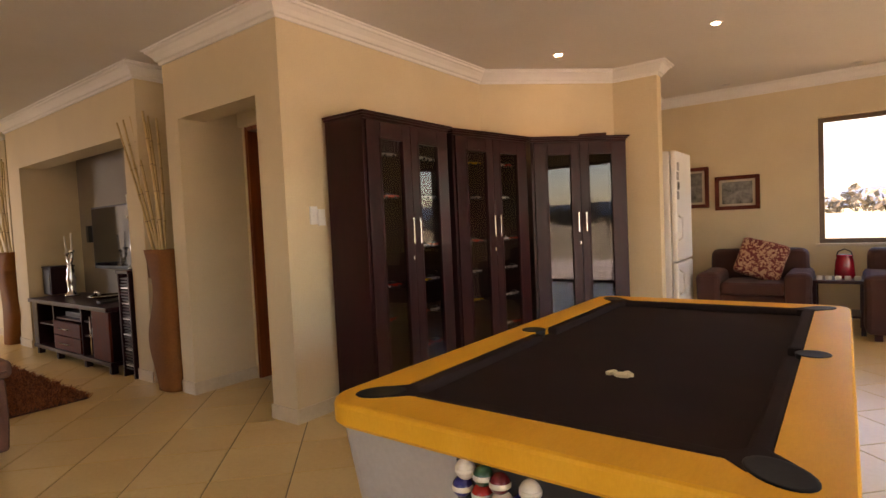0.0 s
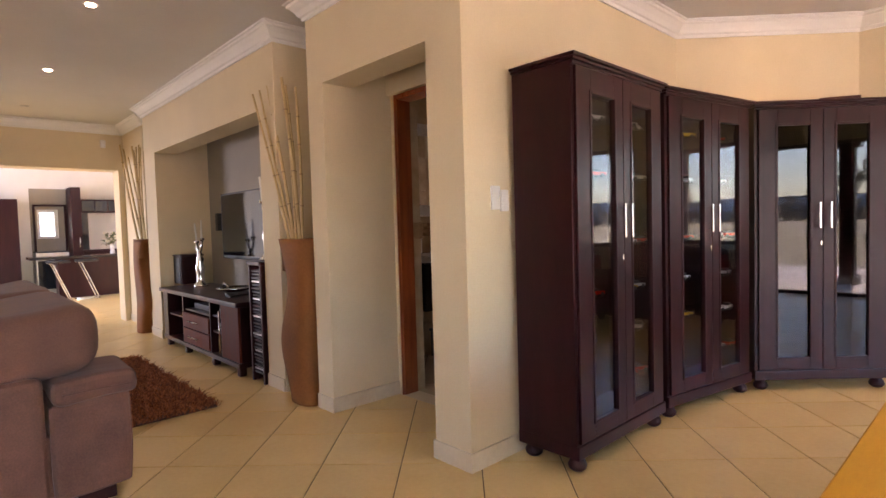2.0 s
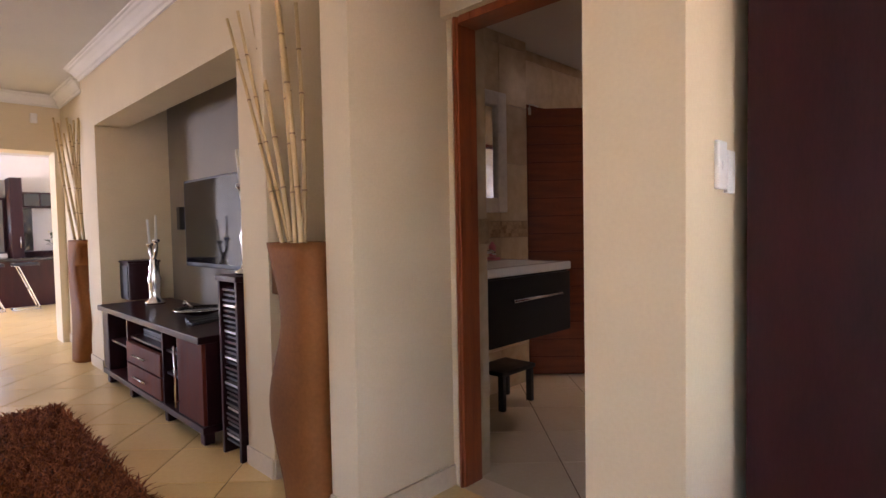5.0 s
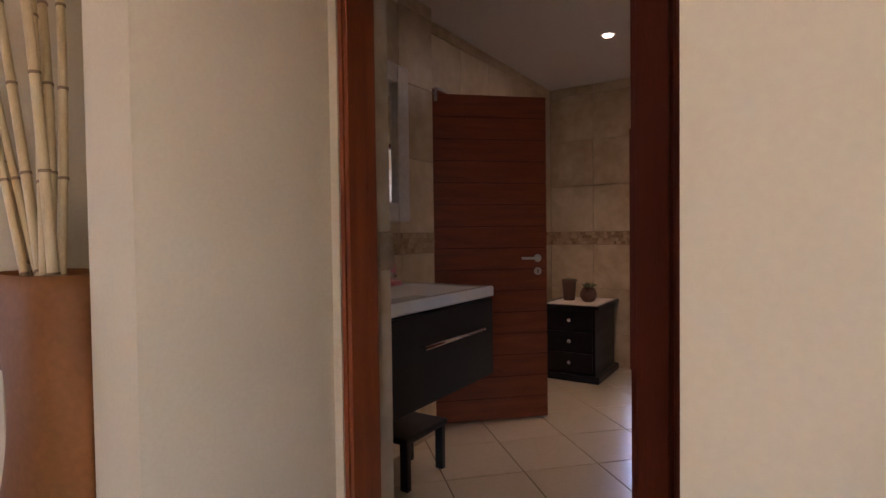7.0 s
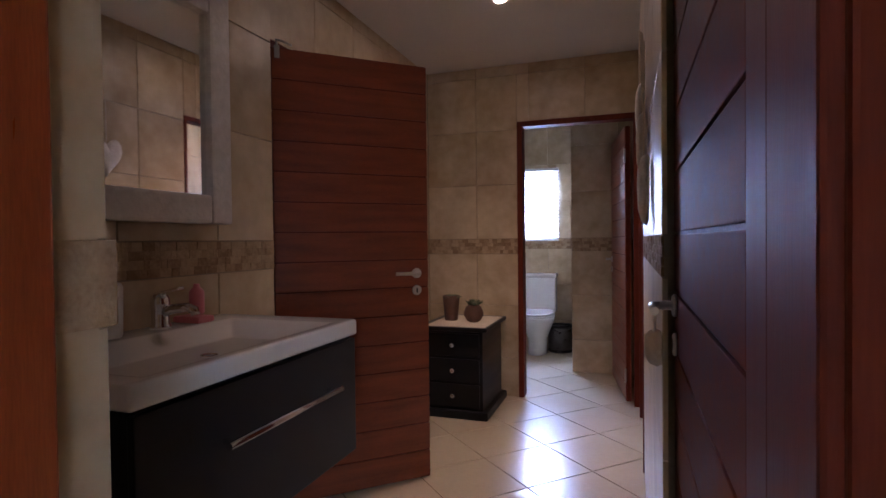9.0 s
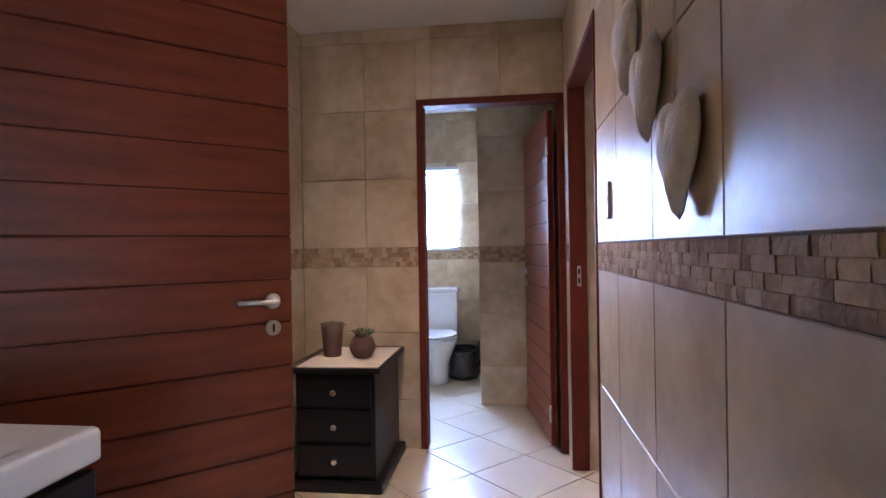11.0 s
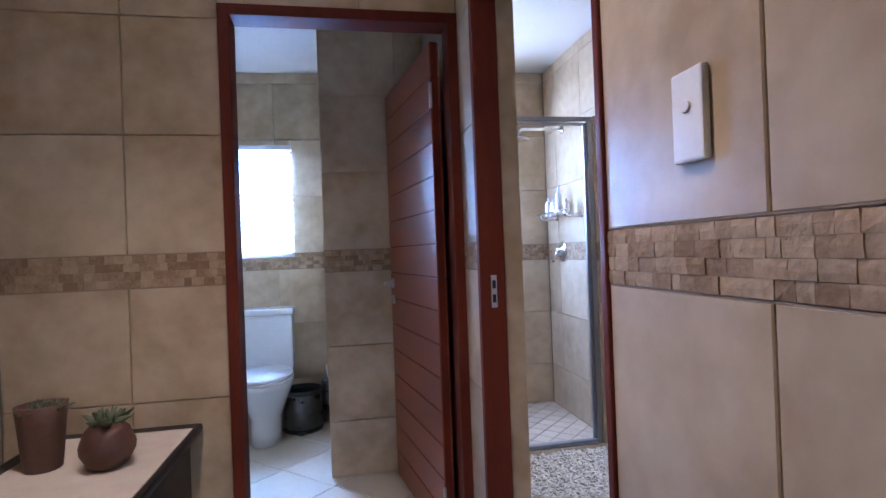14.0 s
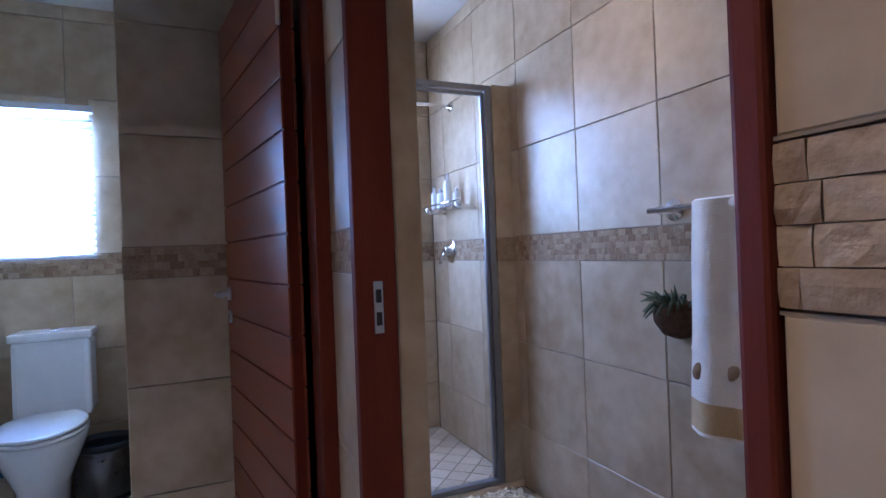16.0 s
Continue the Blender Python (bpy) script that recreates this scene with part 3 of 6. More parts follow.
def display_cabinet(at, turn, label, glass):
    c = thing("display_cabinet", label, "cabinet", at, turn, "dark display cabinets")
    W, D, Z = 0.437, 0.34, 1.95
    for s in (-1, 1):
        part("side_panel", boxbm(s * W - 0.012, s * W + 0.012, 0.0, D, 0.07, Z - 0.04, bevel=0.003), MAHOGANY, c)
        for y in (0.034, D - 0.05):
            part("foot", lathe(bmesh.new(), [(0.028, 0.0), (0.042, 0.012), (0.046, 0.03), (0.036, 0.05), (0.030, 0.056), (0.036, 0.075)], 18, (s * (W - 0.045), y, 0)), MAHOGANY, c, smooth=False)
    part("back_panel", boxbm(-W + 0.012, W - 0.012, D - 0.016, D - 0.004, 0.09, Z - 0.04), MAHOGANY, c)
    part("plinth", boxbm(-W - 0.016, W + 0.016, -0.016, D, 0.07, 0.135, bevel=0.006), MAHOGANY, c)
    bm = bmesh.new()
    box(bm, -W - 0.012, W + 0.012, -0.012, D, Z - 0.042, Z - 0.026, 0.003)
    box(bm, -W - 0.024, W + 0.024, -0.024, D, Z - 0.026, Z - 0.012, 0.004)
    box(bm, -W - 0.036, W + 0.036, -0.036, D, Z - 0.012, Z + 0.004, 0.004)
    part("top_moulding", bm, MAHOGANY, c)
    for z in SHELVES:
        sh = part("shelf", boxbm(-W + 0.012, W - 0.012, 0.03, D - 0.018, z - 0.002, z + 0.006), GLASS, c, "clear glass shelf")
        sh.visible_shadow = False
    for s in (-1, 1):
        x0, x1 = (0.002, W - 0.012) if s > 0 else (-W + 0.012, -0.002)
        g0, g1 = (x0 + 0.085, x1 - 0.125) if s > 0 else (x0 + 0.125, x1 - 0.085)
        bm = bmesh.new()
        for b in ((x0, g0, 0.14, Z - 0.046), (g1, x1, 0.14, Z - 0.046), (g0, g1, 0.14, 0.225), (g0, g1, Z - 0.16, Z - 0.046)):
            box(bm, b[0], b[1], -0.014, 0.012, b[2], b[3], 0.0025)
        for b in ((g0 - 0.014, g0, 0.212, Z - 0.147), (g1, g1 + 0.014, 0.212, Z - 0.147), (g0, g1, 0.211, 0.225), (g0, g1, Z - 0.16, Z - 0.146)):
            box(bm, b[0], b[1], -0.0185, -0.0115, b[2], b[3], 0.002)
        d = part("door", bm, MAHOGANY, c)
        p = part("glass_pane", boxbm(g0 - 0.004, g1 + 0.004, -0.003, 0.001, 0.221, Z - 0.156), glass, d, "reflective glass pane, tinted to dim the inside")
        p.visible_shadow = False
        hx = s * 0.036
        bm = bmesh.new()
        box(bm, hx - 0.007, hx + 0.007, -0.046, -0.038, 1.10, 1.275, 0.003)
        box(bm, hx - 0.004, hx + 0.004, -0.040, -0.013, 1.118, 1.128)
        box(bm, hx - 0.004, hx + 0.004, -0.040, -0.013, 1.247, 1.257)
        part("handle", bm, CHROME, d, "bright metal bar handle")
        if s < 0:
            part("keyhole", boxbm(-0.020, -0.008, -0.019, -0.013, 0.985, 1.015, bevel=0.003), CHROME, d, "small metal lock plate")
    return c


CABS = [((-2.415, 2.967, 0), 90, "dark mahogany glazed display cabinet full of toy cars"), ((-2.342, 3.937, 0), 79, "dark mahogany glazed display cabinet with toy cars"), ((-1.922, 4.745, 0), 45, "dark mahogany glazed corner cabinet set diagonally, with books on top")]
for at, turn, lab in CABS:
    display_cabinet(at, turn, lab, DIMMED_GLASS if turn == 45 else CABINET_GLASS)


def toy_car(color, words):
    c = thing("toy_car", words, "toy car", group="toy cars in the cabinets")
    bm = extrude_outline(bmesh.new(), [(-0.055, 0.012), (0.055, 0.012), (0.058, 0.024), (0.03, 0.029), (-0.045, 0.03), (-0.058, 0.026)], 0.046)
    bm.transform(pose(0, -0.023, 0))
    part("car_body", bm, color, c)
    bm = extrude_outline(bmesh.new(), [(-0.038, 0.029), (0.024, 0.028), (0.006, 0.044), (-0.026, 0.045)], 0.038)
    bm.transform(pose(0, -0.019, 0))
    part("car_cabin", bm, BLACK, c, "dark cabin windows")
    for x in (-0.034, 0.034):
        for y in (-0.022, 0.022):
            bm = lathe(bmesh.new(), [(0.011, -0.004), (0.012, 0.0), (0.011, 0.004)], 12)
            bm.transform(pose(x, y, 0.012, 90))
            part("wheel", bm, BLACK, c)
    return c


CARS = [toy_car(paint("toy_silver", (0.62, 0.62, 0.62)), "small silver model car on a cabinet shelf"), toy_car(paint("toy_red", (0.60, 0.04, 0.02)), "small red model car on a cabinet shelf"), toy_car(paint("toy_yellow", (0.70, 0.46, 0.03)), "small yellow model car on a cabinet shelf"), toy_car(paint("toy_white", (0.75, 0.73, 0.68)), "small white model car on a cabinet shelf"), toy_car(paint("toy_blue", (0.05, 0.10, 0.30)), "small dark blue model car on a cabinet shelf")]
random.seed(4)
first = set()
for n, (at, turn, lab) in enumerate(CABS[:2]):
    base = pose(*at, 0, 0, turn)
    for k in range(6):
        for x in (-0.30, -0.17, 0.17, 0.30):
            if random.random() < 0.1:
                continue
            i = random.choice((0, 0, 1, 2, 3, 3, 3))
            if n == 1 and k == 4 and x < -0.2:
                i = 2
            m = base @ pose(x + rnd(-0.02, 0.02), rnd(0.055, 0.085), SHELVES[k] + 0.006, 0, 0, rnd(-25, 25))
            if i in first:
                copy_thing(CARS[i], m)
            else:
                first.add(i)
                CARS[i].matrix_world = m
for x, w, h, a in ((-0.12, 0.26, 0.018, 8), (0.20, 0.24, 0.038, -14)):
    bm = boxbm(-w / 2, w / 2, -0.09, 0.09, 0, h, bevel=0.006)
    bm.transform(pose(*CABS[2][0], 0, 0, 45) @ pose(x, 0.17, 1.955, 0, 0, a))
    solid("book", bm, SUEDE_DARK, "dark flat book lying on a cabinet", "book", group="books on the corner cabinet")


# ---- wall switches and small fittings ----
def switch_plate(at, turn, w=0.075, h=0.118, words="white plastic wall switch plate", rocker=True):
    s = thing("light_switch", words, "switch", at, turn)
    part("plate", boxbm(-w / 2, w / 2, -0.012, 0.0, -h / 2, h / 2, bevel=0.004), WHITE_PLASTIC, s)
    if rocker:
        part("rocker", boxbm(-w * 0.12, w * 0.12, -0.0145, -0.011, -h * 0.09, h * 0.09, bevel=0.002), WHITE_PLASTIC, s)
    return s


switch_plate((-2.789, 2.408, 1.318), 90, 0.062, 0.118)
switch_plate((-2.789, 2.474, 1.305), 90, 0.058, 0.108)
bath_switch = switch_plate((RX, 5.085, 1.352), -90, 0.064, 0.120, "white plastic light switch with a round button on tiles", False)
bm = lathe(bmesh.new(), [(0.0085, 0), (0.0085, 0.002), (0.007, 0.003)], 18)
bm.transform(pose(0.0, -0.012, 0.012, 90))
part("button", bm, WHITE_PLASTIC, bath_switch, "small round push button")


def downlight(x, y, z, lit=True, watts=2.0):
    d = thing("downlight", "recessed round ceiling downlight, " + ("lit" if lit else "switched off"), "ceiling light", (x, y, z), group="ceiling downlights")
    bm = bmesh.new()
    lathe(bm, [(0.028, -0.001), (0.032, -0.006), (0.042, -0.005), (0.044, 0.0)], 20)
    part("trim_ring", bm, WHITE_PLASTIC if lit else STEEL, d)
    bm = bmesh.new()
    lathe(bm, [(0.004, -0.0075), (0.025, -0.007), (0.026, -0.002)], 16)
    part("bulb", bm, LAMP_GLOW if lit else STEEL, d, "glowing bulb" if lit else "unlit bulb")
    if lit:
        lamp = new("downlight_beam", bpy.data.lights.new("downlight_beam", "SPOT"))
        lamp.data.energy, lamp.data.spot_size, lamp.data.spot_blend = watts, radians(110), 0.8
        lamp.data.color, lamp.data.shadow_soft_size = (1.0, 0.76, 0.48), 0.03
        lamp.matrix_world = look((x, y, z - 0.02), (x, y + 0.001, 0))


for x, y, lit in ((-2.0, 4.55, True), (-0.78, 4.70, True), (-1.08, 7.0, False), (0.1, 7.0, False), (-5.05, 1.17, True), (-6.85, 1.17, True), (-8.6, 1.17, False)):
    downlight(x, y, H, lit, 2.0 if x > -4 else 0.6)
downlight(-3.98, 5.36, HB, True, 2.5)
downlight(-2.6, 6.55, HB, True, 1.0)

# ---- television niche ----
def tv_stand():
    c = thing("tv_stand", "dark wood television stand with open shelves and drawers", "tv stand", (-6.28, 2.12, 0))
    W, D = 0.98, 0.50
    part("top", boxbm(-W - 0.03, W + 0.03, -0.03, D + 0.02, 0.575, 0.615, bevel=0.006), MAHOGANY, c)
    part("base", boxbm(-W - 0.01, W + 0.01, -0.01, D, 0.075, 0.115, bevel=0.005), MAHOGANY, c)
    part("back_panel", boxbm(-W, W, D - 0.02, D, 0.115, 0.575), MAHOGANY, c)
    for x in (-W + 0.13, -0.36, 0.36, W - 0.36):
        part("divider", boxbm(x - 0.012, x + 0.012, 0.0, D - 0.02, 0.115, 0.575), MAHOGANY, c)
    for s in (-1, 1):
        w = 0.13 if s < 0 else 0.36
        part("end_panel", boxbm(-W if s < 0 else W - w, -W + w if s < 0 else W, -0.002, 0.02, 0.12, 0.572, bevel=0.003), DARK_RED if s > 0 else MAHOGANY, c)
        part("side_panel", boxbm(s * W - 0.02 if s > 0 else -W, s * W if s > 0 else -W + 0.02, 0.02, D - 0.02, 0.115, 0.575), MAHOGANY, c)
    for x0, x1, z in ((-W + 0.142, -0.372, 0.34), (0.372, W - 0.372, 0.30), (0.372, W - 0.372, 0.44), (-0.348, 0.348, 0.43)):
        part("shelf", boxbm(x0, x1, 0.02, D - 0.02, z, z + 0.016), MAHOGANY, c)
    for z in (0.125, 0.275):
        d = part("drawer", boxbm(-0.345, 0.345, -0.012, 0.02, z, z + 0.14, bevel=0.004), DARK_RED, c, "reddish drawer front")
        bm = tube(bmesh.new(), [(-0.13, -0.036, z + 0.075), (0.13, -0.036, z + 0.075)], 0.006)
        box(bm, -0.115, -0.107, -0.036, -0.012, z + 0.071, z + 0.079)
        box(bm, 0.107, 0.115, -0.036, -0.012, z + 0.071, z + 0.079)
        part("handle", bm, CHROME, d, "bright metal bar handle")
    bm = tube(bmesh.new(), [(W - 0.33, -0.03, 0.16), (W - 0.33, -0.03, 0.52)], 0.007)
    box(bm, W - 0.334, W - 0.326, -0.03, 0.0, 0.19, 0.2)
    box(bm, W - 0.334, W - 0.326, -0.03, 0.0, 0.48, 0.49)
    part("handle", bm, CHROME, c, "tall bright metal bar handle")
    for x in (-W + 0.05, -0.36, 0.36, W - 0.06):
        for y in (0.04, D - 0.06):
            part("foot", boxbm(x - 0.03, x + 0.03, y - 0.03, y + 0.03, 0, 0.076, bevel=0.008), MAHOGANY, c)
    return c


tv_stand()
for x0, x1, z0, z1, nm, lab in ((-5.92, -5.60, 0.318, 0.37, "media_player", "grey media player on the stand shelf"), (-5.90, -5.62, 0.458, 0.505, "media_player", "silver media player on the stand shelf"), (-6.55, -6.15, 0.448, 0.50, "media_player", "black media player on the stand shelf")):
    p = thing(nm, lab, "media player", ((x0 + x1) / 2, 2.30, z0))
    part("case", boxbm((x0 - x1) / 2, (x1 - x0) / 2, -0.1, 0.14, 0, z1 - z0, bevel=0.004), BLACK if "black" in lab else STEEL, p)
    part("front_strip", boxbm((x0 - x1) / 2 + 0.02, (x1 - x0) / 2 - 0.02, -0.104, -0.099, 0.01, 0.022), BLACK, p, "black display strip")

tv = thing("television", "flat black television mounted on the niche wall", "television", (-6.50, 2.78, 1.25))
part("frame", boxbm(-0.58, 0.58, -0.075, -0.02, -0.355, 0.355, bevel=0.008), BLACK, tv, "glossy black frame")
part("screen", boxbm(-0.555, 0.555, -0.078, -0.072, -0.32, 0.335), SCREEN, tv, "dark reflective screen")
part("bracket", boxbm(-0.2, 0.2, -0.021, 0.0, -0.2, 0.2), BLACK, tv)
p = thing("wall_socket", "small black box on the niche wall", "socket", (-7.30, 2.78, 1.30))
part("socket_case", boxbm(-0.035, 0.035, -0.05, 0, -0.10, 0.10, bevel=0.006), BLACK, p)


def speaker(at, w=0.30, h=0.31):
    s = thing("speaker", "dark wood loudspeaker box standing on the stand", "speaker", at)
    part("case", boxbm(-w / 2, w / 2, -0.12, 0.12, 0, h, bevel=0.006), MAHOGANY, s)
    part("top_edge", boxbm(-w / 2 - 0.008, w / 2 + 0.008, -0.128, 0.128, h, h + 0.018, bevel=0.004), MAHOGANY, s)
    part("grille", boxbm(-w / 2 + 0.02, w / 2 - 0.02, -0.128, -0.119, 0.02, h - 0.02, bevel=0.003), BLACK, s, "black cloth grille")


speaker((-7.47, 2.46, 0.615), 0.25)


def cd_tower():
    t = thing("disc_tower", "tall dark wood tower filled with disc cases", "disc rack", (-5.075, 2.27, 0))
    W, Z = 0.10, 0.92
    for s in (-1, 1):
        part("side_panel", boxbm(s * W - 0.012, s * W + 0.012, -0.10, 0.12, 0.0, Z, bevel=0.003), MAHOGANY, t)
    part("top", boxbm(-W - 0.02, W + 0.02, -0.11, 0.13, Z, Z + 0.03, bevel=0.005), MAHOGANY, t)
    part("back_panel", boxbm(-W + 0.012, W - 0.012, 0.10, 0.12, 0.0, Z), MAHOGANY, t)
    cols = [BLACK, BLACK, STEEL, MAHOGANY, BLACK]
    for k in range(30):
        z = 0.07 + k * 0.0275
        part("disc_case", boxbm(-W + 0.016, W - 0.016, -0.085 + rnd(-0.006, 0.006), 0.09, z, z + 0.013), cols[(k * 7) % 5], t)


cd_tower()


def candelabrum(at):
    c = thing("candle_holder", "silver Y-shaped candle holder with two white candles", "candle holder", at, group="candle holders in the niche")
    part("stem", lathe(bmesh.new(), [(0.075, 0), (0.075, 0.015), (0.05, 0.03), (0.038, 0.06), (0.042, 0.14), (0.05, 0.20), (0.034, 0.25), (0.040, 0.29), (0.024, 0.32), (0.03, 0.345), (0.018, 0.36)], 18), SILVER, c)
    for s, h in ((-1, 0.0), (1, 0.03)):
        part("arm", tube(bmesh.new(), [(0, 0, 0.35), (s * 0.03, 0, 0.37), (s * 0.065, 0, 0.41), (s * 0.075, 0, 0.455 + h)], 0.014), SILVER, c)
        k = part("cup", lathe(bmesh.new(), [(0.014, 0), (0.028, 0.015), (0.026, 0.03), (0.016, 0.034)], 14, (s * 0.075, 0, 0.45 + h)), SILVER, c)
        part("candle", tube(bmesh.new(), [(s * 0.075, 0, 0.475 + h), (s * (0.085 if s > 0 else 0.115), 0, 0.67 + h)], 0.011, 10, 0.7), WAX, c, "slim white candle")
    return c


a = candelabrum((-6.98, 2.42, 0.615))
copy_thing(a, pose(-5.075, 2.30, 0.95))
bm = lathe(bmesh.new(), [(0.05, 0), (0.07, 0.004), (0.15, 0.03), (0.17, 0.045), (0.165, 0.047), (0.14, 0.034)], 24)
b = thing("dish", "shallow silver dish with a curled handle", "bowl", (-6.08, 2.42, 0.615))
part("bowl", bm, SILVER, b, smooth=True)
part("handle", tube(bmesh.new(), [(-0.15, 0, 0.04), (-0.22, 0, 0.06), (-0.27, 0, 0.075), (-0.29, 0, 0.06), (-0.27, 0, 0.045)], 0.010), SILVER, b)
for k in range(3):
    bm = boxbm(-0.03, 0.03, -0.10, 0.10, 0, 0.018, bevel=0.005)
    bm.transform(pose(-5.72 - 0.085 * k, 2.30 + 0.03 * k, 0.6155, 0, 0, 15 - 12 * k))
    r = solid("remote_control", bm, BLACK, "black remote control lying on the stand", "remote control", group="remote controls")


# ---- wavy floor vases with bamboo ----
def wavy_vase(at, turn, mirror=1):
    v = thing("floor_vase", "tall wavy rust-brown floor vase holding bamboo canes", "vase", at, turn, "wavy floor vases")
    bm = bmesh.new()
    rows = []
    for i in range(29):
        z = 1.125 * i / 28
        s = math.sin(2 * math.pi * (z - 0.18) / 0.84)
        left, right = -0.136 - 0.070 * s, 0.205 - 0.016 * s
        if mirror < 0:
            left, right = -right, -left
        pts = []
        for k in range(28):
            a = 2 * math.pi * k / 28
            ca, sa = math.cos(a), math.sin(a)
            ex = abs(ca) ** 0.7 * (1 if ca > 0 else -1)
            ey = abs(sa) ** 0.7 * (1 if sa > 0 else -1)
            pts.append(bm.verts.new(((left + right) / 2 + (right - left) / 2 * ex, 0.115 * ey, z)))
        rows.append(pts)
    rows.append([bm.verts.new((q.co.x * 0.90, q.co.y * 0.88, 1.125)) for q in rows[-1]])
    rows.append([bm.verts.new((q.co.x * 0.88, q.co.y * 0.86, 0.9)) for q in rows[-2]])
    for a, b in zip(rows, rows[1:]):
        for k in range(28):
            f = bm.faces.new((a[k], a[(k + 1) % 28], b[(k + 1) % 28], b[k]))
            f.smooth = True
    bm.faces.new(rows[0][::-1])
    bm.faces.new(rows[-1])
    part("vessel", bm, RUST, v)
    random.seed(11 if mirror > 0 else 12)
    for i in range(8):
        x0 = -0.07 + 0.03 * i * 0.6 + rnd(-0.01, 0.01)
        lean = -0.80 + 0.10 * i + rnd(-0.03, 0.03)
        top = 2.32 - 0.05 * (i % 3) - 0.05 * (i > 5) + rnd(-0.08, 0.03)
        p0, p1 = Vector((x0, rnd(-0.04, 0.05), 0.88)), Vector((x0 + lean * 0.62, rnd(-0.10, 0.06), top))
        bow = Vector((rnd(-0.02, 0.02), rnd(-0.02, 0.02), 0))
        r = rnd(0.010, 0.0145)
        pts = [p0.lerp(p1, u / 8) + bow * math.sin(math.pi * u / 8) for u in range(9)]
        cane = part("cane", tube(bmesh.new(), pts, r, 9, 0.75), BAMBOO, v, "pale bamboo cane")
        for u in (0.18, 0.36, 0.53, 0.69, 0.84):
            c = p0.lerp(p1, u) + bow * math.sin(math.pi * u)
            d = (p1 - p0).normalized()
            part("node", tube(bmesh.new(), [c - d * 0.0035, c, c + d * 0.0035], r * (1.10 - 0.2 * u), 9), BAMBOO_NODE, cane, "brown cane joint")
    return v


wavy_vase((-4.445, 2.235, 0), 0)
wavy_vase((-8.19, 2.215, 0), 0, -1)


# ---- sofa and rug ----
def cushion_bm(x0, x1, y0, y1, z0, z1, bevel=0.05, seg=4):
    bm = boxbm(x0, x1, y0, y1, z0, z1)
    bmesh.ops.bevel(bm, geom=bm.edges[:], offset=bevel, segments=seg, affect="EDGES", profile=0.6)
    bmesh.ops.subdivide_edges(bm, edges=[e for e in bm.edges if e.calc_length() > 0.12], cuts=3, use_grid_fill=True)
    for v in bm.verts:
        v.co += 0.012 * noise.noise_vector(v.co * 5.0)
    return bm


def big_sofa():
    s = thing("sofa", "brown suede sofa with a thick rolled back cushion", "sofa", (-3.80, -0.03, 0))
    part("base", cushion_bm(-2.2, -0.02, -0.02, 0.98, 0.05, 0.34, 0.03, 2), SUEDE, s)
    part("back_panel", cushion_bm(-2.25, 0.0, -0.10, 0.715, 0.05, 0.60, 0.035, 3), SUEDE, s)
    for x0, x1 in ((-0.30, 0.005), (-2.25, -1.95)):
        part("arm_panel", cushion_bm(x0, x1, 0.725, 1.03, 0.05, 0.475, 0.03, 3), SUEDE, s)
        bm = cushion_bm(x0 - 0.03, x1 + 0.022, 0.735, 1.065, 0.462, 0.578, 0.05, 4)
        for v in bm.verts:
            v.co.z += 0.05 * max(0.0, -v.co.x - 0.05) if x0 > -1 else 0.0
        pad = part("arm_pad", bm, SUEDE, s, "padded arm top")
        part("piping", tube(bmesh.new(), [(x1 + 0.024, 0.77, 0.512), (x1 + 0.026, 0.9, 0.516), (x1 + 0.024, 1.03, 0.512)], 0.004, 6), SUEDE, pad)
    for x0, x1 in ((-1.10, -0.02), (-2.2, -1.12)):
        bm = cushion_bm(x0, x1, 0.16, 0.935, 0.585, 0.885, 0.125, 6)
        for v in bm.verts:
            v.co.z -= 0.10 * max(0.0, 0.90 - v.co.y)
        part("back_cushion", bm, SUEDE, s, "thick rolled headrest cushion", smooth=True)
        part("seat_cushion", cushion_bm(max(x0, -1.94), min(x1, -0.31), 0.70, 1.0, 0.34, 0.50, 0.05, 3), SUEDE, s)
    for x in (-0.10, -2.1):
        for y in (0.05, 0.86):
            part("foot", boxbm(x - 0.06, x + 0.09, y - 0.05, y + 0.10, 0, 0.055, bevel=0.006), MAHOGANY, s, "dark wooden foot")
    return s


big_sofa()


def shag_rug(name, label, x0, x1, y0, y1, count, length, base_mat, mat, seed, lean=0.03, rad=0.004, z=0.0):
    r = thing(name, label, "rug", (0, 0, z))
    part("backing", boxbm(x0, x1, y0, y1, 0.0005, 0.012, bevel=0.004), base_mat, r)
    rng = np.random.default_rng(seed)
    verts, faces = [], []
    for i in range(count):
        x, y = rng.uniform(x0 - 0.01, x1 + 0.01), rng.uniform(y0 - 0.01, y1 + 0.01)
        dx, dy = rng.normal(0, lean, 2)
        h = length * rng.uniform(0.6, 1.15)
        a = rng.uniform(0, 6.28)
        b = len(verts)
        for k in range(3):
            verts.append((x + rad * math.cos(a + 2.09 * k), y + rad * math.sin(a + 2.09 * k), 0.006))
        for k in range(3):
            verts.append((x + dx * 0.5 + rad * 1.1 * math.cos(a + 2.09 * k), y + dy * 0.5 + rad * 1.1 * math.sin(a + 2.09 * k), 0.006 + h * 0.65))
        verts.append((x + dx, y + dy, h))
        for k in range(3):
            j = (k + 1) % 3
            faces.append((b + k, b + j, b + 3 + j, b + 3 + k))
            faces.append((b + 3 + k, b + 3 + j, b + 6))
    me = bpy.data.meshes.new("shag")
    me.from_pydata(verts, [], faces)
    me.materials.append(mat)
    ob = new("shag", me)
    ob.parent = r
    tagged(ob, label="thick tufted pile", kind="stuff")
    return r


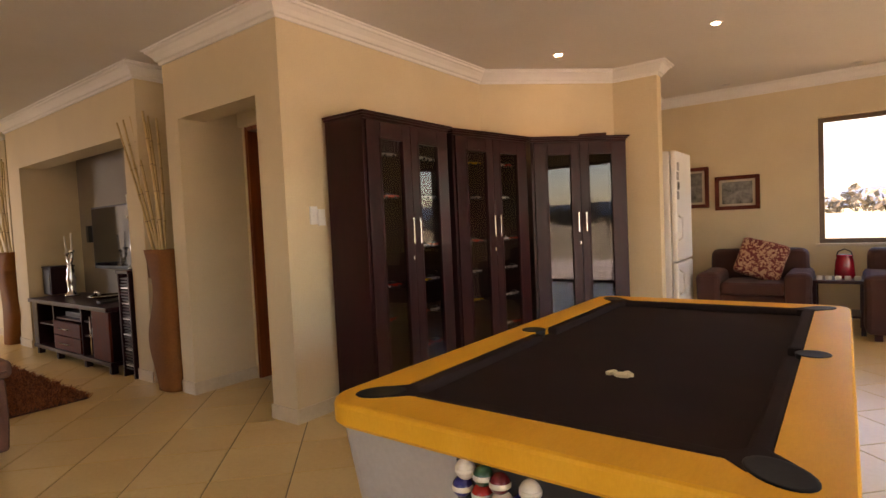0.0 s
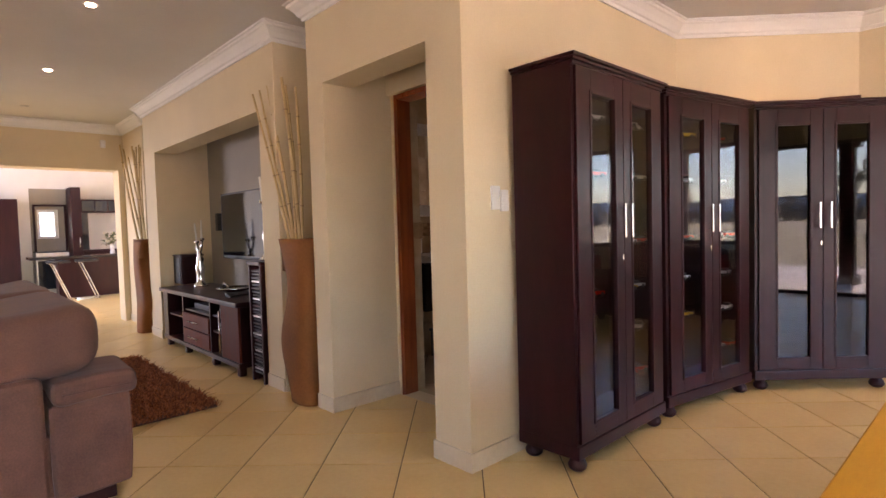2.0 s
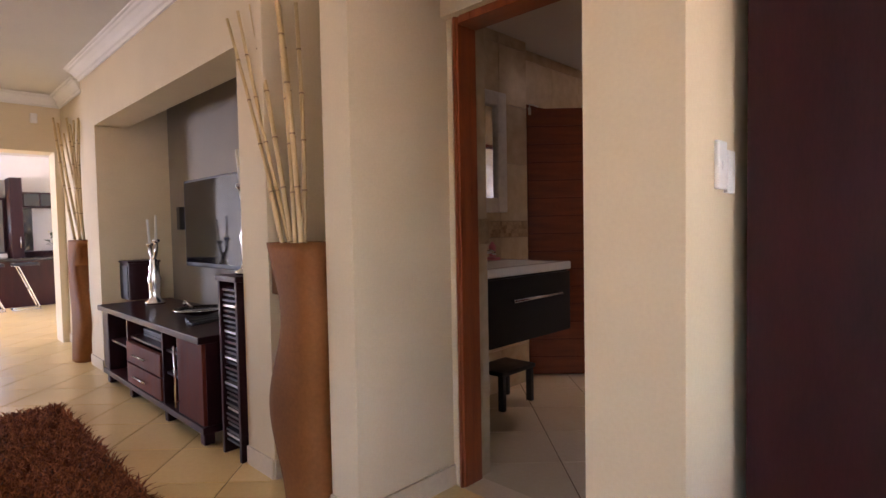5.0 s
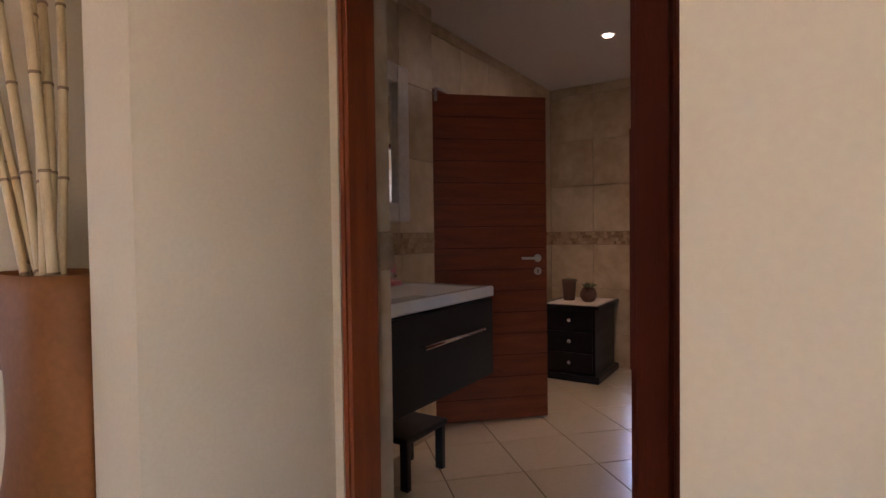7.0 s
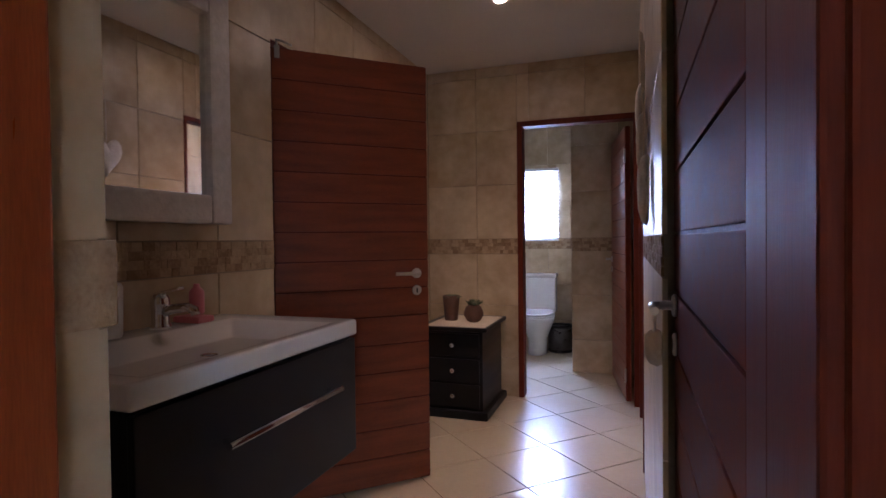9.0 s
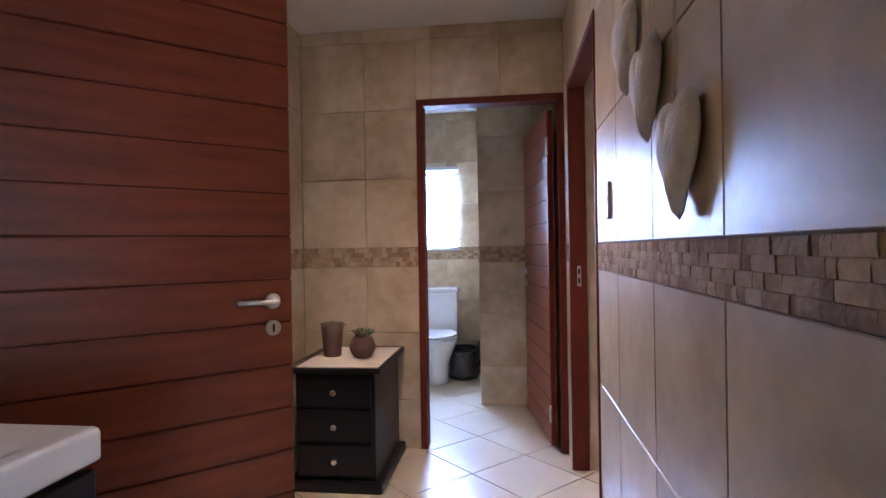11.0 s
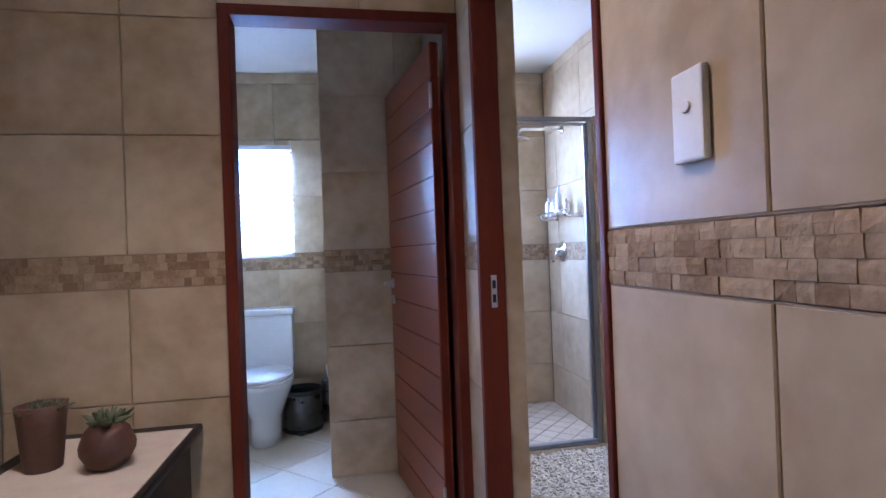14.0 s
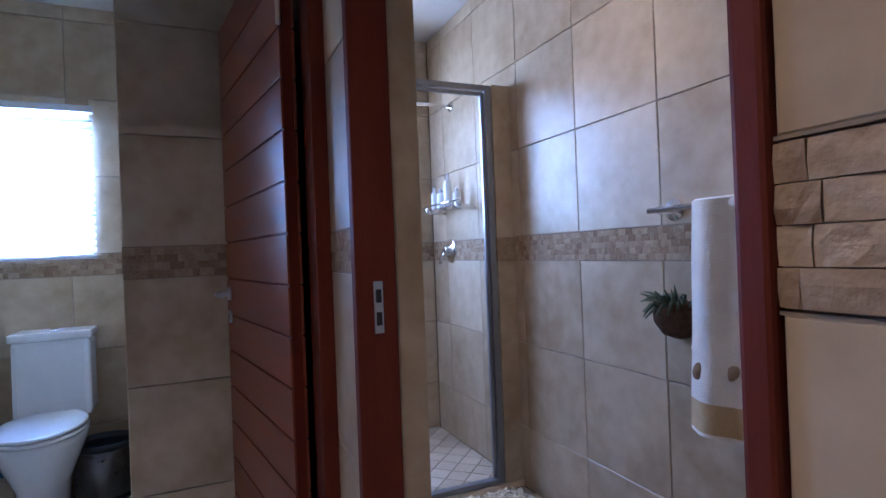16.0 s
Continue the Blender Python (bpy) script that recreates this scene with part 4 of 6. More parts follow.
shag_rug("rug", "rust-orange shaggy rug on the tiled floor", -6.75, -4.72, -0.2, 1.72, 26000, 0.045, SUEDE_DARK, SHAG, 3)

# ---- lounge corner ----
f = thing("fridge", "white upright fridge with photos on its side", "fridge", (-1.63, 6.02, 0))
part("body", boxbm(-0.27, 0.24, -0.32, 0.32, 0.03, 1.84, bevel=0.02), WHITE_PLASTIC, f)
part("door", boxbm(0.245, 0.30, -0.32, 0.32, 0.75, 1.84, bevel=0.02), WHITE_PLASTIC, f)
part("freezer_door", boxbm(0.245, 0.30, -0.32, 0.32, 0.05, 0.735, bevel=0.02), WHITE_PLASTIC, f)
part("base", boxbm(-0.25, 0.22, -0.3, 0.3, 0.0, 0.03), BLACK, f)
for z0, z1 in ((0.95, 1.2), (0.42, 0.66)):
    part("handle", tube(bmesh.new(), [(0.30, -0.27, z0), (0.34, -0.27, z0 + 0.03), (0.34, -0.27, z1 - 0.03), (0.30, -0.27, z1)], 0.012), WHITE_PLASTIC, f)
for k in range(4):
    bm = boxbm(0.300, 0.3035, -0.30 + 0.02 * (k % 2), -0.22 + 0.02 * (k % 2), 1.36 + 0.095 * k, 1.44 + 0.095 * k)
    bm.transform(pose(-1.63, 6.02, 0))
    solid("photo", bm, PHOTO_MAT, "small dark photo stuck on the fridge door", "photo", group="fridge photos")


def picture(x0, x1, z0, z1, label, y=7.30):
    p = thing("picture", label, "picture", ((x0 + x1) / 2, y, (z0 + z1) / 2))
    w, h = (x1 - x0) / 2, (z1 - z0) / 2
    bm = bmesh.new()
    for b in ((-w, w, h - 0.045, h), (-w, w, -h, -h + 0.045), (-w, -w + 0.045, -h + 0.045, h - 0.045), (w - 0.045, w, -h + 0.045, h - 0.045)):
        box(bm, b[0], b[1], -0.03, 0, b[2], b[3], 0.004)
    part("frame", bm, DARK_RED, p, "dark red wooden frame")
    part("mount", boxbm(-w + 0.04, w - 0.04, -0.012, -0.004, -h + 0.04, h - 0.04), CREAM_MOUNT, p)
    part("print", boxbm(-w + 0.075, w - 0.075, -0.016, -0.011, -h + 0.07, h - 0.07), PHOTO_MAT, p, "dark printed photograph")


picture(-1.265, -0.795, 1.235, 1.635, "framed photograph in a dark red frame")
picture(-1.72, -1.33, 1.275, 1.77, "tall framed photograph in a dark red frame")


def armchair(at, label):
    s = thing("armchair", label, "armchair", at)
    part("base", cushion_bm(-0.44, 0.44, -0.36, 0.44, 0.06, 0.38, 0.04, 3), SUEDE_DARK, s)
    part("back", cushion_bm(-0.46, 0.46, 0.18, 0.46, 0.30, 0.80, 0.09, 4), SUEDE_DARK, s)
    for x0, x1 in ((-0.50, -0.28), (0.28, 0.50)):
        part("arm", cushion_bm(x0, x1, -0.42, 0.42, 0.06, 0.60, 0.08, 4), SUEDE_DARK, s)
    part("seat_cushion", cushion_bm(-0.28, 0.28, -0.40, 0.20, 0.37, 0.50, 0.05, 3), SUEDE_DARK, s)
    for x in (-0.4, 0.4):
        for y in (-0.34, 0.36):
            part("foot", boxbm(x - 0.03, x + 0.03, y - 0.03, y + 0.03, 0, 0.07), MAHOGANY, s)
    return s


armchair((-0.77, 6.55, 0), "dark brown fabric armchair with a patterned cushion")
armchair((0.62, 6.55, 0), "dark brown fabric armchair beside the side table")
bm = cushion_bm(-0.22, 0.22, -0.07, 0.07, -0.20, 0.20, 0.065, 4)
bm.transform(pose(-0.72, 6.56, 0.70, -14, 18, 6))
solid("cushion", bm, PATTERN, "red and cream patterned scatter cushion on an armchair", "cushion", smooth=True)
s = thing("side_table", "dark wooden side table with candles and red lantern", "side table", (-0.07, 6.62, 0))
part("tabletop", boxbm(-0.22, 0.22, -0.24, 0.24, 0.485, 0.515, bevel=0.005), MAHOGANY, s)
for x in (-0.19, 0.19):
    for y in (-0.21, 0.21):
        part("leg", boxbm(x - 0.02, x + 0.02, y - 0.02, y + 0.02, 0, 0.486), MAHOGANY, s)
part("lower_shelf", boxbm(-0.19, 0.19, -0.21, 0.21, 0.16, 0.18), MAHOGANY, s)
l = thing("lantern", "red glazed lantern pot standing on the side table", "lantern", (-0.02, 6.66, 0.515))
part("pot", lathe(bmesh.new(), [(0.075, 0), (0.085, 0.02), (0.075, 0.16), (0.062, 0.21), (0.07, 0.225), (0.05, 0.23)], 24), RED_GLASS, l)
part("handle", tube(bmesh.new(), [(-0.065, 0, 0.21), (-0.05, 0, 0.26), (0, 0, 0.285), (0.05, 0, 0.26), (0.065, 0, 0.21)], 0.006), BLACK, l)
for k in range(5):
    bm = lathe(bmesh.new(), [(0.024, 0), (0.026, 0.004), (0.026, 0.036), (0.022, 0.038)], 14)
    bm.transform(pose(-0.22 + 0.075 * k, 6.47, 0.515))
    solid("candle", bm, WAX, "small white tealight candle on the side table", "candle", group="tealights")


def window(name, at, turn, w, h, mullions, mat, label):
    """A framed window set in an opening: frame, panes and sill."""
    o = thing(name, label, "window", at, turn)
    o["kind"] = "structure"
    bm = bmesh.new()
    for b in ((-w / 2, w / 2, -0.03, 0.03, 0, 0.05), (-w / 2, w / 2, -0.03, 0.03, h - 0.05, h), (-w / 2, -w / 2 + 0.05, -0.03, 0.03, 0.05, h - 0.05), (w / 2 - 0.05, w / 2, -0.03, 0.03, 0.05, h - 0.05)):
        box(bm, *b, bevel=0.004)
    for x in mullions:
        box(bm, x - 0.025, x + 0.025, -0.03, 0.03, 0.05, h - 0.05)
    part("window_frame", bm, mat, o)
    edges = [-w / 2 + 0.05, *mullions, w / 2 - 0.05]
    for a, b in zip(edges, edges[1:]):
        p = part("pane", boxbm(a, b, -0.003, 0.003, 0.05, h - 0.05), GLASS, o)
        p.visible_shadow = False
    return o


window("window_1", (0.555, 7.42, 0.82), 0, 1.59, 1.37, (0.25,), ALU, "bronze framed lounge window")
window("window_2", (-0.35, -3.68, 0.0), 0, 3.1, 2.25, (-0.775, 0.0, 0.775), ALU, "bronze framed sliding patio doors")
window("window_3", (3.28, 1.8, 0.0), 90, 6.8, 2.25, (-1.7, 0.0, 1.7), ALU, "bronze framed sliding patio doors")
setting("window_sill", boxbm(-0.27, 1.38, 7.255, 7.31, 0.795, 0.82, bevel=0.004), SKIRT, "pale tiled window sill", "sill")


# ---- outside ----
def post(x, y):
    p = thing("patio_post", "dark square post holding the patio roof", "post", (x, y, -0.03), group="patio posts")
    part("shaft", boxbm(-0.11, 0.11, -0.11, 0.11, 0.12, 2.38, bevel=0.01), MAHOGANY, p)
    part("base", boxbm(-0.17, 0.17, -0.17, 0.17, 0, 0.13, bevel=0.01), PAVING, p)
    part("capital", boxbm(-0.19, 0.19, -0.19, 0.19, 2.37, 2.532, bevel=0.02), MAHOGANY, p)


for y in (-3.2, 0.2, 3.6, 7.0):
    post(5.4, y)
bm = bmesh.new()
random.seed(8)
for k in range(60):
    a = 2 * math.pi * k / 60
    bm.verts.new((820 * math.cos(a), 820 * math.sin(a), -5))
    bm.verts.new((820 * math.cos(a), 820 * math.sin(a), 22 + 30 * noise.noise(Vector((3 * math.cos(a), 3 * math.sin(a), 0.4)))))
bm.verts.ensure_lookup_table()
for k in range(60):
    i, j = 2 * k, 2 * ((k + 1) % 60)
    bm.faces.new((bm.verts[i], bm.verts[j], bm.verts[j + 1], bm.verts[i + 1]))
setting("backdrop", bm, HAZE_HILL, "hazy blue hills on the horizon", "hills")

SHRUB = material("dry_shrub", (0.12, 0.095, 0.06), (0.23, 0.19, 0.125), 0.95, 0.8, 6, 0.3, island=0.7)
BARK = material("grey_bark", (0.07, 0.055, 0.04), (0.15, 0.12, 0.09), 0.95, 4, 40, 0.5)


def leaf_clump(verts, faces, rng, c, rx, rz, count, size):
    """Loose leaves scattered through a lobed cloud."""
    for _ in range(count):
        d = rng.normal(0, 1, 3)
        d /= max(1e-6, float(np.linalg.norm(d)))
        k = rng.uniform(0.35, 1.0)
        p = (c[0] + d[0] * rx * k, c[1] + d[1] * rx * k, c[2] + d[2] * rz * k)
        u, v = rng.normal(0, size, 3), rng.normal(0, size, 3)
        b = len(verts)
        verts += [tuple(p[i] - u[i] for i in range(3)), tuple(p[i] + v[i] for i in range(3)), tuple(p[i] + u[i] for i in range(3)), tuple(p[i] - v[i] for i in range(3))]
        faces.append((b, b + 1, b + 2, b + 3))


def from_lists(name, verts, faces, mat):
    me = bpy.data.meshes.new(name)
    me.from_pydata(verts, [], faces)
    me.materials.append(mat)
    return new(name, me)


rng = np.random.default_rng(17)
vs, fs = [], []
for k in range(150):
    a = radians(-35 + 160 * k / 149) + rng.normal(0, 0.008)
    dist = rng.uniform(125, 170)
    h = rng.uniform(1.6, 4.2)
    leaf_clump(vs, fs, rng, (dist * math.cos(a), dist * math.sin(a), h * 0.75 - 0.3), rng.uniform(2.0, 4.5), h, 70, 0.45)
tagged(from_lists("shrubs", vs, fs, SHRUB), label="belt of dry brown shrubs beyond the grass", category="shrubs", kind="stuff")


def tree(x, y, h, seed, words):
    t = thing("tree", words, "tree", (x, y, -0.25))
    rng = np.random.default_rng(seed)
    bm = tube(bmesh.new(), [(0, 0, 0), (0.05, 0.02, h * 0.25), (-0.04, 0.05, h * 0.5)], 0.13, 9, 0.6)
    vs, fs = [], []
    for i in range(7):
        a = 2 * math.pi * i / 7 + rng.uniform(-0.3, 0.3)
        e = (math.cos(a) * h * rng.uniform(0.15, 0.32), math.sin(a) * h * rng.uniform(0.15, 0.32), h * rng.uniform(0.68, 0.95))
        tube(bm, [(-0.04, 0.05, h * rng.uniform(0.38, 0.5)), (e[0] * 0.5, e[1] * 0.5, e[2] * 0.78), e], 0.06, 6, 0.3)
        leaf_clump(vs, fs, rng, e, h * 0.14, h * 0.09, 130, 0.07)
    part("trunk", bm, BARK, t, "grey bark trunk and limbs")
    crown = from_lists("crown", vs, fs, SHRUB)
    crown.parent = t


tree(38.0, -2.0, 5.2, 5, "open-crowned dry tree on the grass")
tree(46.0, 9.0, 4.4, 6, "small dry tree on the grass")
tree(7.5, 40.0, 5.0, 7, "bare dry tree behind the house")

# ---- kitchen seen through the opening ----
k = thing("kitchen_island", "dark wood kitchen bar with a black granite top", "kitchen island", (-13.55, 2.55, 0))
part("front_panel", boxbm(-0.25, 0.10, -0.52, 0.70, 0.0, 0.76, bevel=0.005), MAHOGANY, k)
part("worktop", boxbm(-0.38, 0.28, -0.95, 0.75, 0.76, 0.81, bevel=0.008), GRANITE, k, "black granite worktop")


def bar_stool(x, y):
    s = thing("bar_stool", "chrome Z-framed bar stool with a dark seat", "stool", (x, y, 0), group="bar stools")
    part("seat", boxbm(-0.17, 0.17, -0.17, 0.17, 0.70, 0.745, bevel=0.015), BLACK, s)
    for d in (-0.15, 0.15):
        part("frame_tube", tube(bmesh.new(), [(d, -0.16, 0.70), (d, -0.10, 0.69), (d, 0.14, 0.05), (d, 0.16, 0.015), (d, 0.12, 0.013), (d, -0.2, 0.013)], 0.010), CHROME, s)
    part("foot_bar", tube(bmesh.new(), [(-0.15, 0.035, 0.33), (0.15, 0.035, 0.33)], 0.012), CHROME, s)
    part("base_bar", tube(bmesh.new(), [(-0.15, -0.19, 0.013), (0.15, -0.19, 0.013)], 0.012), CHROME, s)


bar_stool(-13.02, 1.98)
bar_stool(-13.02, 2.42)


def cupboard(x, y0, y1, z1, n, label, name="cupboard"):
    c = thing(name, label, "cupboard", (x, (y0 + y1) / 2, 0))
    w = (y1 - y0) / 2
    part("case", boxbm(-0.5, 0.0, -w, w, 0, z1, bevel=0.004), MAHOGANY, c)
    for i in range(n):
        a, b = -w + 2 * w * i / n + 0.006, -w + 2 * w * (i + 1) / n - 0.006
        d = part("door", boxbm(0.0, 0.022, a, b, 0.09, z1 - 0.03, bevel=0.004), MAHOGANY, c)
        hx = b - 0.05 if i % 2 == 0 else a + 0.05
        part("handle", tube(bmesh.new(), [(0.045, hx, 0.95), (0.045, hx, 1.15)], 0.009), CHROME, d)


cupboard(-14.45, 0.2, 1.57, 1.94, 2, "tall dark wood double kitchen cupboard")
cupboard(-14.45, 2.44, 2.62, 2.20, 1, "tall narrow dark wood kitchen column", "kitchen_column")
cupboard(-14.6, 2.64, 3.6, 0.88, 2, "low dark wood kitchen cupboard", "base_cupboard")
w = thing("wall_cupboard", "dark wood glass-fronted wall cupboard", "cupboard", (-14.75, 3.15, 1.68))
part("case", boxbm(-0.25, 0.1, -0.5, 0.5, 0.0, 0.28, bevel=0.004), MAHOGANY, w)
for i in range(4):
    part("pane_front", boxbm(0.1, 0.11, -0.48 + 0.245 * i, -0.26 + 0.245 * i, 0.03, 0.25), SCREEN, w)
bm = bmesh.new()
for y0, y1, z0, z1 in ((1.81, 1.925, 0, 2.19), (2.285, 2.47, 0, 2.19), (1.925, 2.285, 0, 1.145), (1.925, 2.285, 1.755, 2.19)):
    box(bm, -14.998, -14.985, y0, y1, z0, z1)
setting("alcove_panel", bm, PLASTER_GREY, "taupe wall of the kitchen window alcove", "wall")
fr = thing("alcove_frame", "dark wood frame round the kitchen window alcove", "frame", (-14.955, 2.14, 0))
for nm, b in (("post", (-0.29, -0.25, 0, 1.82)), ("post", (0.25, 0.29, 0, 1.82)), ("head", (-0.29, 0.29, 1.82, 1.86))):
    part(nm, boxbm(-0.028, 0.02, *b, bevel=0.004), MAHOGANY, fr)
setting("splashback", boxbm(-14.998, -14.96, 2.64, 2.82, 0.88, 1.68), GRANITE, "dark stone kitchen splashback", "splashback")
window("window_4", (-15.1, 2.105, 1.15), 90, 0.35, 0.60, (), WHITE_PLASTIC, "small white kitchen window")
st = thing("stove", "white and steel kitchen stove below the window", "stove", (-14.75, 2.10, 0))
part("body", boxbm(-0.24, 0.24, -0.28, 0.28, 0, 0.86, bevel=0.01), STEEL, st)
part("hob", boxbm(-0.24, 0.24, -0.28, 0.28, 0.86, 0.88), BLACK, st)
part("door", boxbm(0.24, 0.26, -0.26, 0.26, 0.12, 0.70, bevel=0.006), SCREEN, st)
fv = thing("flower_vase", "glass vase with cream flowers on the kitchen bar", "flowers", (-13.62, 2.98, 0.81))
part("vase", lathe(bmesh.new(), [(0.04, 0), (0.05, 0.01), (0.035, 0.1), (0.05, 0.2), (0.046, 0.2), (0.03, 0.11)], 16), WHITE_GLOSS, fv)
random.seed(21)
bm, bf = bmesh.new(), bmesh.new()
for i in range(60):
    a, r, z = rnd(0, 6.28), rnd(0.02, 0.17), rnd(0.2, 0.42)
    p = Vector((r * math.cos(a), r * math.sin(a), z))
    if i % 3:
        q = bmesh.ops.create_grid(bm, x_segments=1, y_segments=2, size=0.035)
        bmesh.ops.transform(bm, matrix=pose(*p, rnd(-60, 60), rnd(-60, 60), rnd(0, 360)), verts=q["verts"])
    else:
        q = bmesh.ops.create_icosphere(bf, subdivisions=1, radius=rnd(0.02, 0.034))
        bmesh.ops.transform(bf, matrix=pose(*p), verts=q["verts"])
tagged(part("leaves", bm, LEAF, fv), label="green flower leaves", kind="stuff")
tagged(part("bloom", bf, FLOWER, fv), label="cream blooms", kind="stuff")
sn = thing("alarm_sensor", "small white alarm sensor high on the wall", "sensor", (-9.398, 2.06, 2.40))
part("case", boxbm(0, 0.05, -0.03, 0.03, -0.05, 0.05, bevel=0.01), WHITE_PLASTIC, sn)
part("lens", boxbm(0.05, 0.055, -0.02, 0.02, -0.035, 0.0, bevel=0.002), WHITE_GLOSS, sn)

# ---- bathroom: materials ----
MIRROR = material("silvered_mirror", (0.86, 0.87, 0.86), (0.88, 0.89, 0.88), 0.02, 3, 20, 0.0, metallic=1.0, rough_var=0.01)
WHITE_WOOD = material("white_embossed_frame", (0.58, 0.56, 0.54), (0.74, 0.72, 0.70), 0.5, 30, 80, 0.5)
TERRACOTTA = material("brown_glazed_pot", (0.075, 0.032, 0.020), (0.13, 0.060, 0.038), 0.55, 14, 80, 0.25)
LINEN = material("cream_linen", (0.58, 0.50, 0.40), (0.70, 0.62, 0.51), 0.9, 12, 220, 0.15)
TOWEL = material("cream_terry_towel", (0.60, 0.54, 0.46), (0.76, 0.70, 0.61), 0.95, 14, 260, 0.5, sheen=0.3)
TOWEL_BAND = material("gold_towel_band", (0.40, 0.27, 0.12), (0.52, 0.38, 0.20), 0.8, 14, 200, 0.3)
LACE = material("cream_lace_heart", (0.58, 0.53, 0.47), (0.76, 0.72, 0.66), 0.9, 26, 120, 0.7)
MAT_PILE = material("cream_chenille", (0.58, 0.48, 0.33), (0.74, 0.65, 0.49), 0.95, 12, 60, 0.0, island=0.5)
SMOKE = material("dark_bin_steel", (0.10, 0.095, 0.095), (0.20, 0.19, 0.19), 0.3, 12, 160, 0.03, metallic=1.0)
TEAL = material("teal_plastic", (0.01, 0.10, 0.16), (0.02, 0.16, 0.24), 0.35, 8, 80, 0.02)
PINK = material("pink_soap", (0.55, 0.16, 0.20), (0.66, 0.24, 0.28), 0.45, 8, 80, 0.02)
ALU_GREY = material("grey_shower_frame", (0.24, 0.24, 0.25), (0.32, 0.32, 0.33), 0.35, 9, 120, 0.03, metallic=0.7)
BASKET = material("brown_coir", (0.10, 0.055, 0.030), (0.24, 0.14, 0.075), 0.95, 40, 160, 0.8)
# white slats greyed down: their backlit shade is in the colour
BLIND = material("shaded_white_slat", (0.52, 0.53, 0.55), (0.62, 0.63, 0.65), 0.5, 8, 80, 0.02)
SHOWER_TILE = material("small_sand_floor_tile", (0.44, 0.36, 0.25), (0.60, 0.51, 0.38), 0.4, 4, 50, 0.05, island=0.3)
BROWN_LEAF = material("brown_leaf_print", (0.14, 0.08, 0.03), (0.24, 0.15, 0.07), 0.9, 14, 120, 0.2)


# ---- doors and frames ----
def plank_door(name, hinge, angle, width, height, wood, label, handle_z=1.03, planks=13, hand=1, both=True):
    """A leaf of horizontal boards, hinged at the origin; it reaches along its own x."""
    d = thing(name, label, "door", hinge, angle)
    d["kind"] = "structure"
    T = 0.04
    part("core", boxbm(0.003, width, 0.006, T - 0.006, 0.008, height - 0.004), DARK_RED, d)
    step = (height - 0.012) / planks
    for s in (0, 1):
        for k in range(planks):
            z = 0.008 + k * step
            part("board", boxbm(0.0, width + 0.002, T - 0.0065 if s else 0.0, T if s else 0.0065, z + 0.0035, z + step - 0.0035, bevel=0.0022), wood, d)
    for s in (0, 1):
        y = T + 0.001 if s else -0.001
        sg = 1 if s else -1
        bm = bmesh.new()
        lathe(bm, [(0.025, 0), (0.025, 0.006), (0.021, 0.009), (0.010, 0.010), (0.010, 0.034)], 20)
        bm.transform(pose(width - 0.062, y, handle_z, -90 * sg))
        tube(bm, [(width - 0.062, y + sg * 0.034, handle_z), (width - 0.062, y + sg * 0.046, handle_z), (width - 0.075, y + sg * 0.050, handle_z), (width - 0.185, y + sg * 0.050, handle_z + 0.002)], 0.009)
        part("lever_handle", bm, STEEL, d, "satin steel lever handle")
        bm = bmesh.new()
        lathe(bm, [(0.025, 0), (0.025, 0.005), (0.022, 0.008)], 20)
        bm.transform(pose(width - 0.062, y, handle_z - 0.085, -90 * sg))
        e = part("escutcheon", bm, STEEL, d, "round steel keyhole plate")
        part("keyhole", boxbm(width - 0.066, width - 0.058, min(y, y + sg * 0.0095), max(y, y + sg * 0.0095), handle_z - 0.098, handle_z - 0.073, bevel=0.002), BLACK, e)
    for z in (0.2, height - 0.22):
        part("hinge", tube(bmesh.new(), [(-0.004, T + 0.002, z - 0.05), (-0.004, T + 0.002, z + 0.05)], 0.007), STEEL, d)
    return d


def door_frame(name, x0, x1, y0, y1, top, axis, wood, label, w=0.05, moulded=False, w1=0.0, shaded_wood=None):
    """Two jambs and a head round an opening; axis names the direction across it."""
    f = thing(name, label, "door frame")
    w1 = w1 or w
    f["kind"] = "structure"
    def jamb(a0, a1, z0, z1, nm):
        bm = bmesh.new()
        if axis == "x":
            box(bm, a0, a1, y0, y1, z0, z1, 0.004)
            if moulded:
                m = (a0 + a1) / 2
                box(bm, a0 + 0.012, m - 0.004, y0 - 0.008, y0 + 0.01, z0, z1, 0.004)
                box(bm, m + 0.004, a1 - 0.012, y0 - 0.012, y0 + 0.01, z0, z1, 0.005)
        else:
            box(bm, x0, x1, a0, a1, z0, z1, 0.004)
        # right jamb can take a darker wood, its shade put into the colour
        part(nm, bm, shaded_wood or wood if nm == "jamb" and a0 > (x0 + x1) / 2 and axis == "x" else wood, f)
    if axis == "x":
        jamb(x0, x0 + w, 0.001, top, "jamb")
        jamb(x1 - w1, x1, 0.001, top, "jamb")
        jamb(x0 + w, x1 - w1, top - w, top, "head")
    else:
        jamb(y0, y0 + w1, 0.001, top, "jamb")
        jamb(y1 - w, y1, 0.001, top, "jamb")
        jamb(y0 + w1, y1 - w, top - w, top, "head")
    return f


